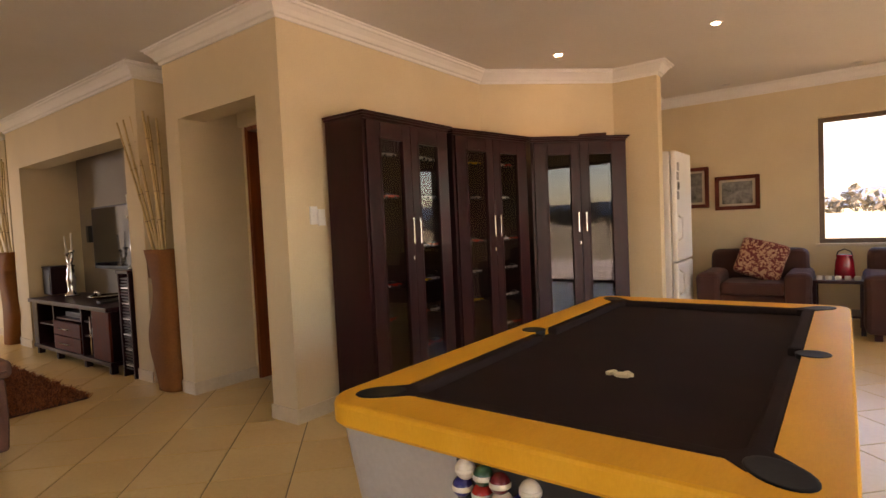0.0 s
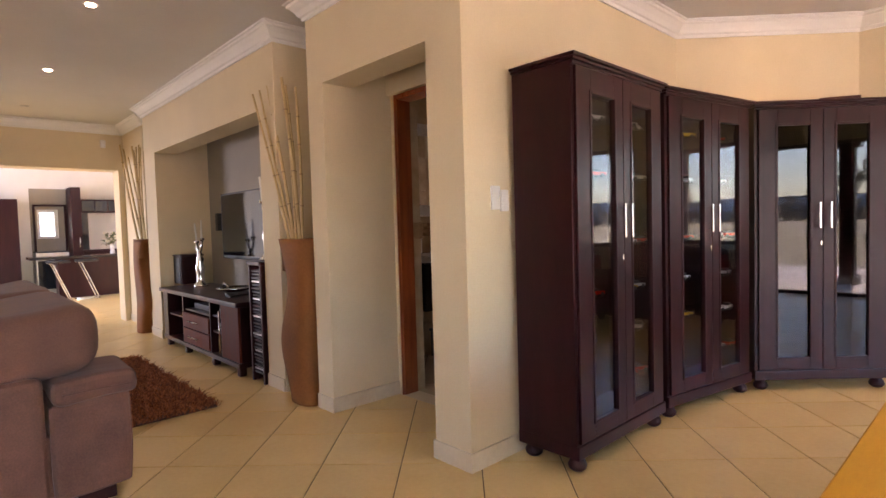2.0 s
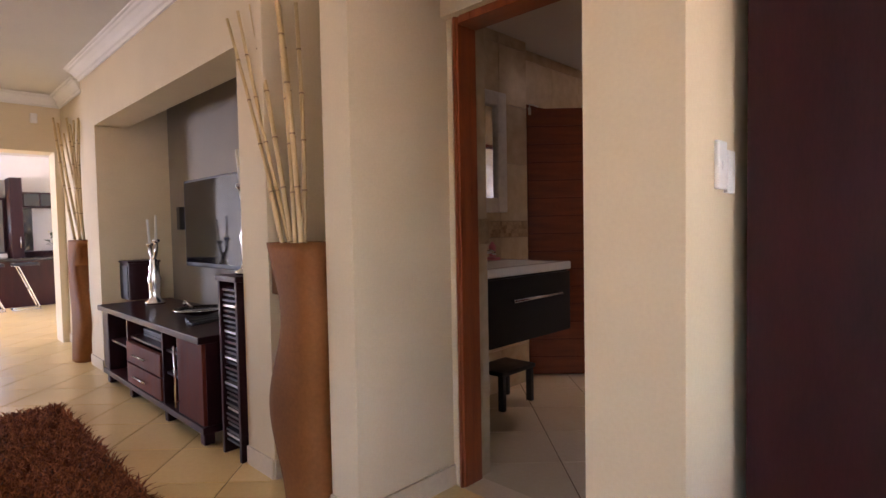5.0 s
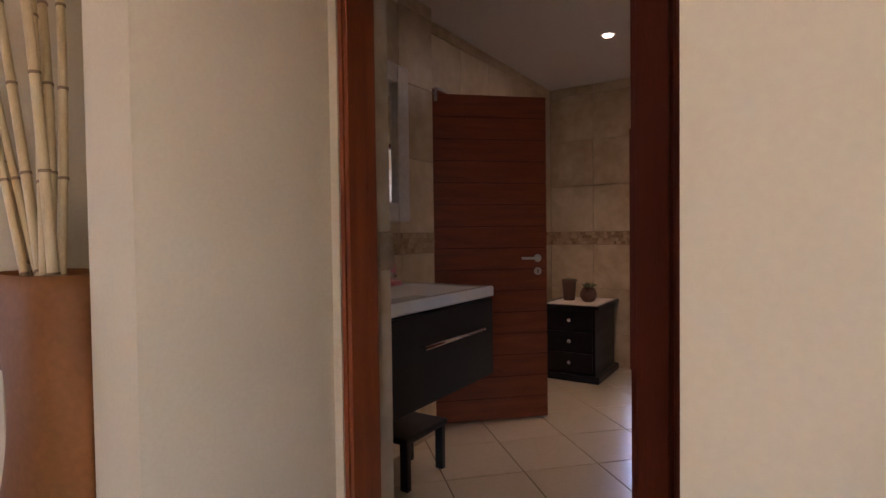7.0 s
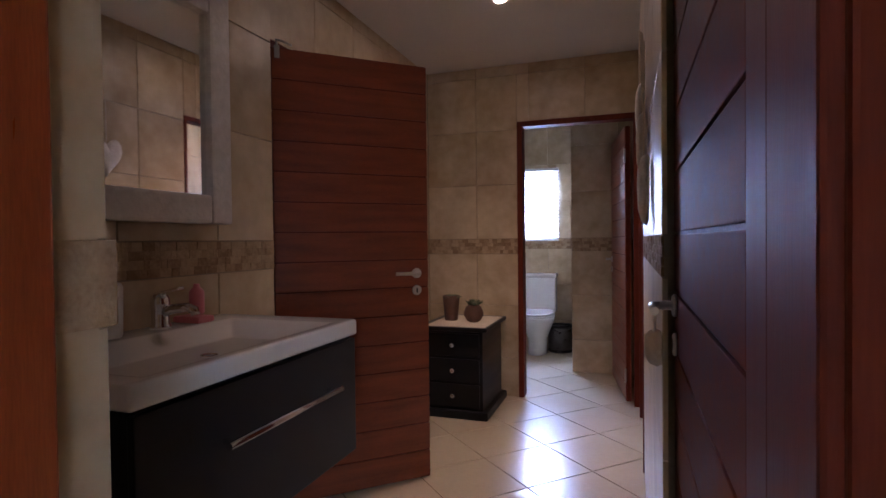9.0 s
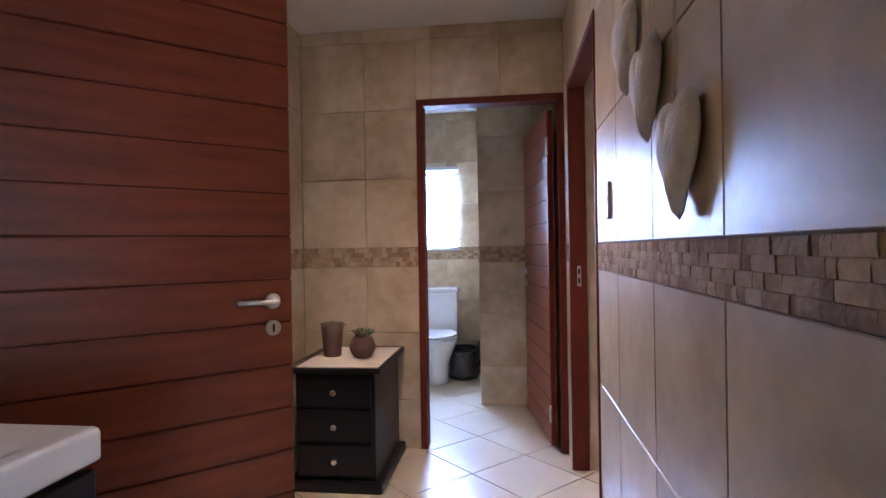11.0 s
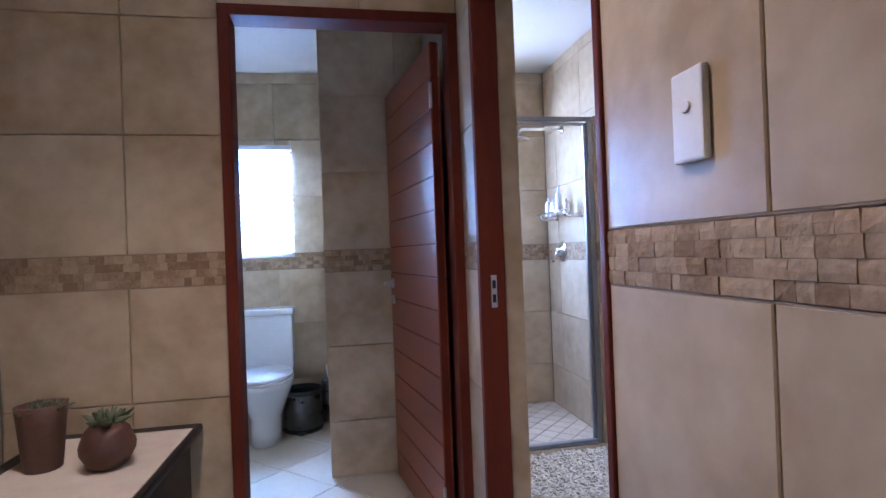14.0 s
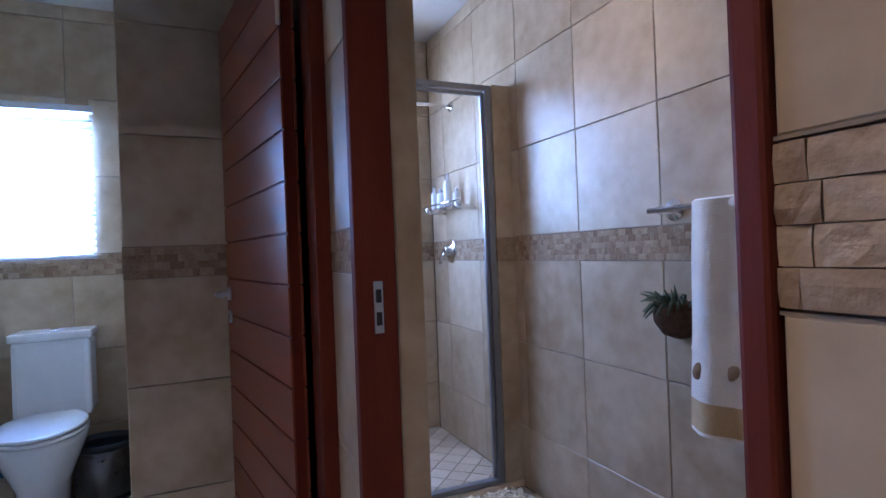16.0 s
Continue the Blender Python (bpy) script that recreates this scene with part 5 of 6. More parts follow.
# right jamb in DARK_RED: its shade is put into the colour
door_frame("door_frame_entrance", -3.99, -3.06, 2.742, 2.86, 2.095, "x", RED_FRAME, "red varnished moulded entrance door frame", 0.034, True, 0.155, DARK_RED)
# stop takes the same darker red, which mutes a gloss streak
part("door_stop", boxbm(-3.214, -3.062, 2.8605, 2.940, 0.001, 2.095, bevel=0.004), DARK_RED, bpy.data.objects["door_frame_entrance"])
door_frame("door_frame_wc", -4.11, RX + 0.002, BY - 0.010, BY + 0.102, 2.10, "x", DARK_RED, "dark red wooden toilet door frame", 0.040)
door_frame("door_frame_shower", RX - 0.006, RX + 0.085, 5.332, 6.262, 2.085, "y", DARK_RED, "dark red wooden shower door frame", 0.031, w1=0.022)
door_frame("door_frame_room", LX - 0.12, LX + 0.006, 4.41, 5.24, 2.12, "y", DARK_RED, "dark red wooden room door frame", 0.035)
for nm, x0, x1 in (("plaster_fillet_1", -4.03, -3.9905), ("plaster_fillet_2", -3.0595, -3.030)):
    setting(nm, boxbm(x0, x1, 2.7385, 2.858, 0.001, 2.094), PLASTER, "cream plaster fillet beside the door frame", "trim")
setting("doorway_reveal", boxbm(RX + 0.086, RX + 0.150, 6.240, 6.262, 0.001, 2.085), WALL_TILE, "tiled reveal of the shower doorway", "wall")
setting("entrance_reveal", boxbm(-3.99, -3.975, 2.861, 2.942, 0.001, 2.10), WALL_TILE, "tiled reveal of the entrance", "wall")
setting("reveal_border", boxbm(-3.992, -3.970, 2.8615, 2.955, 1.098, 1.214, bevel=0.003), STONE, "brown stone border on the entrance reveal", "trim")
setting("threshold", boxbm(-4.02, -3.05, 2.735, 2.87, -0.003, 0.0015), SKIRT, "pale tile threshold", "threshold")
plank_door("door_1", (-3.172, 2.948, 0), 90.0, 0.796, 2.03, DULL_RED, "dark red boarded door standing open against the wall", 1.06, 15)
plank_door("door_2", (-4.815, 4.448, 0), 43.5, 0.745, 2.085, RED_WOOD, "red varnished boarded door standing half open", 1.045, 15)
plank_door("door_3", (-3.295, BY + 0.095, 0), 98.5, 0.79, 2.03, RED_WOOD, "red varnished boarded toilet door standing open", 1.03, 15)
hook = thing("door_hook", "bent steel hook hung over the top of a door", "hook", (-4.815, 4.448, 2.083), 43.5)
part("plate", boxbm(0.012, 0.034, -0.006, 0.046, 0.002, 0.006, bevel=0.001), STEEL, hook)
part("tongue", boxbm(0.012, 0.034, -0.007, -0.003, -0.05, 0.005, bevel=0.001), STEEL, hook)
part("arm", tube(bmesh.new(), [(0.023, -0.006, 0.006), (0.02, -0.012, 0.028), (0.05, -0.022, 0.020), (0.085, -0.03, 0.004)], 0.006, 8), STEEL, hook)
sp = thing("strike_plate", "small steel strike plate in the door frame", "strike plate", (RX + 0.042, 6.2285, 1.045))
part("plate", boxbm(-0.010, 0.010, -0.002, 0.002, -0.055, 0.055, bevel=0.001), STEEL, sp)
for z in (-0.024, 0.024):
    part("slot", boxbm(-0.006, 0.006, -0.0035, -0.0015, z - 0.014, z + 0.014), BLACK, sp, "dark latch slot")

# ---- vanity ----
v = thing("vanity", "wall-hung black vanity with a white basin top", "vanity", (VX, 3.575, 0.016))
W, D = 0.435, 0.56
part("cabinet_body", boxbm(0.0, D - 0.022, -W + 0.012, W - 0.012, 0.50, 0.884, bevel=0.003), ESPRESSO, v)
part("drawer_front", boxbm(D - 0.022, D - 0.004, -W + 0.010, W - 0.010, 0.50, 0.872, bevel=0.003), ESPRESSO, v)
bm = tube(bmesh.new(), [(D + 0.030, -0.215, 0.745), (D + 0.030, 0.275, 0.745)], 0.009)
for y in (-0.19, 0.25):
    box(bm, D - 0.004, D + 0.030, y - 0.006, y + 0.006, 0.739, 0.751)
part("handle", bm, CHROME, v, "long chrome bar handle")
bm = bmesh.new()
lo = [(0.0, -W), (D, -W), (D, W), (0.0, W)]
li = [(0.13, -W + 0.06), (D - 0.035, -W + 0.06), (D - 0.035, W - 0.10), (0.13, W - 0.10)]
lf = [(0.22, -W + 0.14), (D - 0.12, -W + 0.14), (D - 0.12, W - 0.20), (0.22, W - 0.20)]
rows = [[bm.verts.new((x, y, z)) for x, y in lp] for lp, z in ((lo, 0.882), (lo, 0.934), (li, 0.934), (lf, 0.890))]
for a, b in zip(rows, rows[1:]):
    for i in range(4):
        bm.faces.new((a[i], a[(i + 1) % 4], b[(i + 1) % 4], b[i]))
bm.faces.new(rows[-1])
bm.faces.new(rows[0][::-1])
bmesh.ops.bevel(bm, geom=bm.edges[:], offset=0.009, segments=3, affect="EDGES", profile=0.6)
basin = part("basin_top", bm, WHITE_GLOSS, v, "white ceramic basin", smooth=True)
part("overflow", boxbm(0.138, 0.146, -0.012, 0.012, 0.900, 0.922, bevel=0.003), BLACK, basin, "dark overflow hole")
part("drain", lathe(bmesh.new(), [(0.022, 0.890), (0.022, 0.895), (0.014, 0.897)], 16, (0.36, -0.02, 0)), CHROME, basin)
t = thing("basin_mixer", "chrome single-lever basin mixer tap", "tap", (VX + 0.075, 3.668, 0.950))
part("tap_body", lathe(bmesh.new(), [(0.032, 0), (0.030, 0.010), (0.025, 0.018), (0.025, 0.060), (0.028, 0.072), (0.027, 0.092), (0.020, 0.104), (0.008, 0.108)], 20), CHROME, t)
part("spout", tube(bmesh.new(), [(0.0, 0, 0.045), (0.05, 0, 0.062), (0.105, 0, 0.068), (0.130, 0, 0.060), (0.134, 0, 0.046)], 0.0155, 12, 0.85), CHROME, t)
bm = boxbm(-0.015, 0.085, -0.013, 0.013, 0.0, 0.009, bevel=0.004)
bm.transform(pose(0.0, 0, 0.103, 0, -12))
part("lever", bm, CHROME, t)
bm = boxbm(-0.055, 0.055, -0.035, 0.035, 0, 0.022, bevel=0.009)
bm.transform(pose(VX + 0.075, 3.80, 0.9505))
solid("soap_dish", bm, PINK, "pink soap dish standing on the basin", "soap dish")
bm = lathe(bmesh.new(), [(0.02, 0), (0.024, 0.005), (0.024, 0.075), (0.010, 0.09), (0.010, 0.10)], 14)
bm.transform(pose(VX + 0.06, 3.83, 0.973))
solid("soap_bottle", bm, PINK, "pink soap bottle behind the tap", "bottle", smooth=True)
bm = lathe(bmesh.new(), [(0.030, 0), (0.034, 0.01), (0.036, 0.14), (0.030, 0.15)], 16)
bm.transform(pose(VX + 0.07, 3.500, 0.950))
solid("tumbler", bm, WHITE_PLASTIC, "frosted white tumbler on the basin", "cup", smooth=True)

m = thing("mirror", "wall mirror in a broad white embossed frame", "mirror", (VX, 3.555, 1.275))
w, h = 0.475, 0.83
part("mirror_glass", boxbm(0.012, 0.018, -w + 0.09, w - 0.09, 0.09, h - 0.09), MIRROR, m, "silvered glass")
for nm, b in (("frame_side", (-w, -w + 0.10, 0.0, h)), ("frame_side", (w - 0.10, w, 0.0, h)), ("frame_rail", (-w + 0.10, w - 0.10, 0, 0.10)), ("frame_rail", (-w + 0.10, w - 0.10, h - 0.10, h))):
    part(nm, boxbm(0.0, 0.045, b[0], b[1], b[2], b[3], bevel=0.012), WHITE_WOOD, m)
s = thing("step_stool", "small black step stool under the vanity", "stool", (-4.56, 3.80, 0))
part("tread", boxbm(-0.13, 0.13, -0.18, 0.18, 0.225, 0.255, bevel=0.01), BLACK, s)
for x in (-0.10, 0.10):
    for y in (-0.15, 0.15):
        part("leg", boxbm(x - 0.022, x + 0.022, y - 0.016, y + 0.016, 0.0, 0.226, bevel=0.006), BLACK, s)

# ---- chest of drawers ----
c = thing("chest_of_drawers", "small black three-drawer chest with round metal knobs", "chest", (-4.445, 6.09, 0))
part("body", boxbm(-0.205, 0.205, -0.20, 0.36, 0.05, 0.592, bevel=0.004), ESPRESSO, c)
part("top", boxbm(-0.245, 0.245, -0.245, 0.375, 0.592, 0.622, bevel=0.010), ESPRESSO, c)
part("plinth", boxbm(-0.245, 0.245, -0.24, 0.37, 0.0, 0.055, bevel=0.012), ESPRESSO, c)
for k in range(3):
    z = 0.075 + k * 0.172
    d = part("drawer", boxbm(-0.185, 0.185, -0.214, -0.20, z, z + 0.155, bevel=0.005), ESPRESSO, c)
    bm = lathe(bmesh.new(), [(0.006, 0), (0.006, 0.012), (0.016, 0.018), (0.017, 0.026), (0.008, 0.030)], 16)
    bm.transform(pose(0, -0.214, z + 0.078, 90))
    part("knob", bm, SILVER, d, "round silver knob")
bm = boxbm(-0.20, 0.215, -0.235, 0.30, 0.6225, 0.6265)
bm.transform(pose(-4.43, 6.09, 0))
solid("table_runner", bm, LINEN, "cream cloth lying on the black chest", "cloth")


def succulent(at, profile, label, seed):
    p = thing("potted_plant", label, "plant", at, group="pots on the chest")
    part("pot", lathe(bmesh.new(), profile, 24), TERRACOTTA, p, "textured brown pot")
    random.seed(seed)
    bm = bmesh.new()
    top = profile[-1][1]
    for i in range(34):
        a, t2 = rnd(0, 6.28), rnd(0.1, 1.0)
        r = 0.056 * t2
        q = bmesh.ops.create_cone(bm, segments=6, radius1=0.012, radius2=0.002, depth=rnd(0.035, 0.06), cap_ends=True)
        bmesh.ops.transform(bm, matrix=pose(r * math.cos(a), r * math.sin(a), top + 0.014, 80 * t2 * math.sin(-a), 75 * t2 * math.cos(a), 0), verts=q["verts"])
    part("leaves", bm, LEAF, p, "small green succulent leaves")


succulent((-4.535, 6.13, 0.6265), [(0.044, 0), (0.047, 0.004), (0.058, 0.13), (0.063, 0.178), (0.055, 0.180), (0.048, 0.15)], "tall brown pot with a green succulent", 5)
succulent((-4.355, 6.09, 0.6265), [(0.03, 0), (0.05, 0.012), (0.068, 0.045), (0.070, 0.065), (0.056, 0.105), (0.036, 0.125), (0.030, 0.12)], "round brown pot with a green succulent", 6)

# ---- hanging hearts ----
def heart_mesh(size, thick):
    bm = bmesh.new()
    n, rows = 28, []
    for lay, (sc, y) in enumerate(((0.02, -thick), (0.6, -thick * 0.9), (0.88, -thick * 0.55), (1.0, 0.0), (0.88, thick * 0.3), (0.02, thick * 0.35))):
        ring = []
        for k in range(n):
            a = 2 * math.pi * k / n
            x = 15.5 * math.sin(a) * abs(math.sin(a)) ** 1.45
            z = 13 * math.cos(a) - 5 * math.cos(2 * a) - 2 * math.cos(3 * a) - math.cos(4 * a)
            ring.append(bm.verts.new((x * sc * size / 34, y, (z * sc - 1) * size * 1.15 / 34)))
        rows.append(ring)
    for a, b in zip(rows, rows[1:]):
        for k in range(n):
            f = bm.faces.new((a[k], a[(k + 1) % n], b[(k + 1) % n], b[k]))
            f.smooth = True
    bm.faces.new(rows[0][::-1])
    bm.faces.new(rows[-1])
    return bm


def heart(at, turn, size, cord, label="cream lace-covered heart hanging on a cord"):
    h = thing("hanging_heart", label, "heart ornament", at, turn, "hanging hearts")
    part("heart", heart_mesh(size, 0.028), LACE, h)
    part("cord", tube(bmesh.new(), [(0, -0.006, size * 0.18), (0, -0.004, size * 0.18 + cord)], 0.0035, 6), LINEN, h, "cream cord")


heart((RX - 0.016, 4.73, 1.735), -90, 0.235, 0.26)
heart((RX - 0.016, 4.525, 1.575), -90, 0.235, 0.34)
heart((RX - 0.016, 4.305, 1.392), -90, 0.235, 0.42)
heart((-3.252, 3.695, 0.972), -90, 0.085, 0.07, "small cream heart hanging from the door handle")
random.seed(3)
wl = thing("wall_lettering", "brown script lettering stuck on the tiles", "wall decor", (LX + 0.001, 5.73, 1.72))
for z, y0, y1 in ((0.235, 0.02, 0.295), (0.165, 0.04, 0.245), (0.100, 0.0, 0.280), (0.060, 0.05, 0.255)):
    y = y0
    while y < y1 - 0.01:
        w, h = rnd(0.010, 0.020), rnd(0.014, 0.030)
        bm = boxbm(0.0, 0.0015, y, y + w, z - h * 0.3, z + h * 0.7)
        part("stroke", bm, BROWN_LEAF, wl)
        y += w + rnd(0.004, 0.008)
fc = bpy.data.curves.new("word", "FONT")
fc.body, fc.size, fc.extrude, fc.shear = "heart", 0.105, 0.001, 0.35
fo = bpy.data.objects.new("word_curve", fc)
me = bpy.data.meshes.new_from_object(fo)
me.materials.clear()
me.materials.append(BROWN_LEAF)
me.transform(pose(0.001, 0.05, 0.0, 90, 0, 90))
wd = new("word", me)
wd.parent = wl
bpy.data.objects.remove(fo)

# ---- toilet room ----
t = thing("toilet", "white ceramic toilet with a close-coupled cistern", "toilet", (-4.235, 8.0, 0))
part("cistern", boxbm(-0.165, 0.165, 0.36, 0.552, 0.40, 0.79, bevel=0.025), WHITE_GLOSS, t)
lid = part("cistern_lid", boxbm(-0.175, 0.175, 0.35, 0.555, 0.785, 0.83, bevel=0.014), WHITE_GLOSS, t)
part("flush_button", lathe(bmesh.new(), [(0.02, 0.829), (0.02, 0.834), (0.016, 0.836)], 16, (0, 0.45, 0)), CHROME, lid)
bm = bmesh.new()
rows = []
for z, wx, y0, y1 in ((0.0, 0.105, -0.02, 0.34), (0.06, 0.095, 0.0, 0.34), (0.16, 0.10, 0.0, 0.36), (0.27, 0.145, -0.06, 0.40), (0.36, 0.178, -0.10, 0.44), (0.395, 0.182, -0.105, 0.45)):
    cy, ry = (y0 + y1) / 2, (y1 - y0) / 2
    rows.append([bm.verts.new((wx * math.cos(a), cy + ry * math.sin(a), z)) for a in (2 * math.pi * k / 28 for k in range(28))])
for a, b in zip(rows, rows[1:]):
    for k in range(28):
        f = bm.faces.new((a[k], a[(k + 1) % 28], b[(k + 1) % 28], b[k]))
        f.smooth = True
bm.faces.new(rows[0][::-1])
bm.faces.new(rows[-1])
part("bowl", bm, WHITE_GLOSS, t)
for nm, z0, z1, s in (("seat", 0.396, 0.414, 1.03), ("seat_lid", 0.416, 0.436, 1.0)):
    bm = bmesh.new()
    rows = []
    for z, q in ((z0, 0.97), (z0 + 0.006, 1.0), (z1 - 0.006, 1.0), (z1, 0.96)):
        rows.append([bm.verts.new((0.183 * s * q * math.cos(a), 0.15 + 0.255 * s * q * math.sin(a), z)) for a in (2 * math.pi * k / 30 for k in range(30))])
    for a, b in zip(rows, rows[1:]):
        for k in range(30):
            f = bm.faces.new((a[k], a[(k + 1) % 30], b[(k + 1) % 30], b[k]))
            f.smooth = True
    bm.faces.new(rows[0][::-1])
    bm.faces.new(rows[-1])
    part(nm, bm, WHITE_GLOSS, t)
b = thing("pedal_bin", "small dark steel pedal bin beside the toilet", "bin", (-4.01, 8.29, 0))
part("drum", lathe(bmesh.new(), [(0.122, 0.0), (0.127, 0.01), (0.134, 0.255), (0.130, 0.262)], 32), SMOKE, b)
part("rim", lathe(bmesh.new(), [(0.134, 0.255), (0.138, 0.258), (0.138, 0.282), (0.132, 0.286), (0.120, 0.284), (0.116, 0.262)], 32), BLACK, b, "black plastic rim")
part("base_ring", lathe(bmesh.new(), [(0.128, 0.004), (0.133, 0.006), (0.133, 0.028), (0.127, 0.030)], 32), BLACK, b)
part("pedal", boxbm(-0.022, 0.022, -0.165, -0.122, 0.008, 0.018, bevel=0.004), BLACK, b)
b = thing("toilet_brush", "steel toilet brush in a dark holder", "toilet brush", (-3.845, 8.44, 0))
part("holder", lathe(bmesh.new(), [(0.04, 0), (0.042, 0.3), (0.036, 0.31)], 18), SMOKE, b)
part("stick", tube(bmesh.new(), [(0, 0, 0.30), (0, 0, 0.40)], 0.007), STEEL, b)
setting("pipe_ledge", boxbm(-4.71, -4.40, 8.36, 8.562, 0.0, 0.13, bevel=0.004), WALL_TILE, "low tiled pipe ledge beside the toilet", "ledge")
b = thing("paper_holder", "tall steel spare-roll canister standing on the ledge", "canister", (-4.60, 8.44, 0.13))
part("cylinder", lathe(bmesh.new(), [(0.068, 0), (0.07, 0.01), (0.07, 0.35), (0.06, 0.365)], 22), SMOKE, b)
part("window_slot", boxbm(-0.012, 0.012, -0.073, -0.066, 0.06, 0.28), BLACK, b, "dark viewing slot")
b = thing("cleaner_bottle", "blue plastic cleaner bottle standing on the ledge", "bottle", (-4.46, 8.46, 0.13))
part("bottle", lathe(bmesh.new(), [(0.03, 0), (0.033, 0.01), (0.033, 0.12), (0.014, 0.17), (0.012, 0.19)], 16), TEAL, b)
part("cap", lathe(bmesh.new(), [(0.016, 0.19), (0.016, 0.22), (0.008, 0.225)], 14), TEAL, b)
window("window_5", (-4.34, 8.65, 1.21), 0, 0.54, 0.78, (), WHITE_PLASTIC, "white framed toilet window")
bl = thing("window_blind", "white slatted venetian blind, slats open", "blind", (-4.335, 8.526, 1.20))
part("head_rail", boxbm(-0.288, 0.288, -0.02, 0.02, 0.765, 0.802, bevel=0.004), BLIND, bl)
part("bottom_rail", boxbm(-0.286, 0.286, -0.015, 0.015, -0.012, 0.004, bevel=0.003), BLIND, bl)
bm = boxbm(-0.286, 0.286, -0.020, 0.020, -0.0012, 0.0012)
bm.transform(pose(0, 0, 0, 40))
slat = mesh_of("slat", bm, BLIND)
for k in range(19):
    o = new("slat", slat)
    o.parent = bl
    o.location = (0, 0, 0.032 + k * 0.0385)
for x in (-0.2, 0.2):
    part("ladder_cord", tube(bmesh.new(), [(x, -0.019, 0.0), (x, -0.019, 0.77)], 0.0012, 5), LINEN, bl)

# ---- shower room ----
sh = thing("shower_screen", "glass shower door in a grey metal frame", "shower screen", (0, 7.42, 0))
for nm, b in (("post", (-2.272, -2.238, -0.02, 0.02, 0.03, 1.945)), ("post", (-3.10, -3.06, -0.02, 0.02, 0.03, 1.945)), ("top_rail", (-3.06, -2.272, -0.02, 0.02, 1.918, 1.945)), ("bottom_rail", (-3.06, -2.272, -0.02, 0.02, 0.03, 0.055)), ("door_stile", (-2.292, -2.275, -0.010, 0.010, 0.06, 1.912)), ("door_rail", (-3.05, -2.292, -0.010, 0.010, 1.895, 1.912))):
    part(nm, boxbm(*b, bevel=0.004), ALU_GREY, sh)
p = part("glass_pane", boxbm(-3.05, -2.290, -0.003, 0.003, 0.06, 1.897), GLASS, sh, "clear glass door pane")
p.visible_shadow = False
setting("shower_nib", boxbm(-2.237, -2.138, 7.395, 7.447, 0.001, 1.95, bevel=0.003), WALL_TILE, "narrow tiled nib wall beside the shower door", "wall")
setting("shower_nib_border", boxbm(-2.241, -2.138, 7.389, 7.45, 1.10, 1.212, bevel=0.003), STONE, "brown stone border on the nib wall", "trim")
setting("shower_kerb", boxbm(-3.10, -2.14, 7.385, 7.455, 0.0, 0.03, bevel=0.004), SKIRT, "low tiled shower kerb", "kerb")
mx = thing("shower_mixer", "round chrome shower mixer valve", "tap", (-2.14, 8.12, 1.155))
bm = lathe(bmesh.new(), [(0.075, 0), (0.075, 0.008), (0.06, 0.014), (0.03, 0.02), (0.028, 0.05), (0.02, 0.055)], 24)
bm.transform(pose(0, 0, 0, 0, -90))
part("rosette", bm, CHROME, mx)
part("lever", tube(bmesh.new(), [(-0.045, 0, 0), (-0.055, 0.02, -0.03), (-0.06, 0.05, -0.075)], 0.009), CHROME, mx)
hd = thing("overhead_shower", "chrome overhead shower on a short wall arm", "shower", (-2.14, 8.06, 2.02))
part("arm", tube(bmesh.new(), [(0, 0, 0), (-0.10, 0, 0.005), (-0.30, 0, 0.0), (-0.33, 0, -0.03)], 0.011), CHROME, hd)
part("rose", lathe(bmesh.new(), [(0.012, 0.0), (0.02, -0.02), (0.075, -0.035), (0.078, -0.045), (0.07, -0.048)], 22, (-0.33, 0, -0.03)), CHROME, hd)
bm = lathe(bmesh.new(), [(0.03, 0), (0.03, 0.008), (0.02, 0.012)], 18)
bm.transform(pose(0, 0, 0, 0, -90))
part("flange", bm, CHROME, hd)
sf = thing("shower_shelf", "glass shower shelf on chrome brackets", "shelf", (-2.14, 7.98, 1.40))
part("glass_shelf", boxbm(-0.13, -0.004, -0.25, 0.28, 0.0, 0.008, bevel=0.002), GLASS, sf)
for y in (-0.20, 0.22):
    part("bracket", tube(bmesh.new(), [(0, y, -0.012), (-0.06, y, -0.012), (-0.12, y, -0.008), (-0.125, y, 0.02)], 0.009), CHROME, sf)
part("rail", tube(bmesh.new(), [(-0.128, -0.25, 0.03), (-0.128, 0.28, 0.03)], 0.005), CHROME, sf)
for k, (y, hh, r) in enumerate(((7.88, 0.10, 0.022), (8.0, 0.20, 0.024), (8.1, 0.12, 0.026), (8.2, 0.14, 0.02))):
    b = thing("shampoo_bottle", "white plastic shampoo bottle on the glass shelf", "bottle", (-2.21, y, 1.408), group="shampoo bottles")
    part("bottle", lathe(bmesh.new(), [(r * 0.9, 0), (r, 0.006), (r, hh * 0.72), (r * 0.45, hh * 0.82)], 16), WHITE_PLASTIC, b)
    part("cap", lathe(bmesh.new(), [(r * 0.42, hh * 0.82), (r * 0.42, hh), (r * 0.2, hh + 0.004)], 14), WHITE_GLOSS if k % 2 else STEEL, b)
tr = thing("towel_rail", "chrome towel rail on the tiled wall", "towel rail", (-2.14, 6.08, 1.262))
part("bar", tube(bmesh.new(), [(-0.068, -0.36, 0), (-0.068, 0.375, 0)], 0.010), CHROME, tr)
for y in (-0.33, 0.332):
    bm = lathe(bmesh.new(), [(0.036, 0), (0.036, 0.006), (0.012, 0.010), (0.012, 0.068)], 18)
    bm.transform(pose(0, y, 0, 0, -90))
    part("bracket", bm, CHROME, tr)


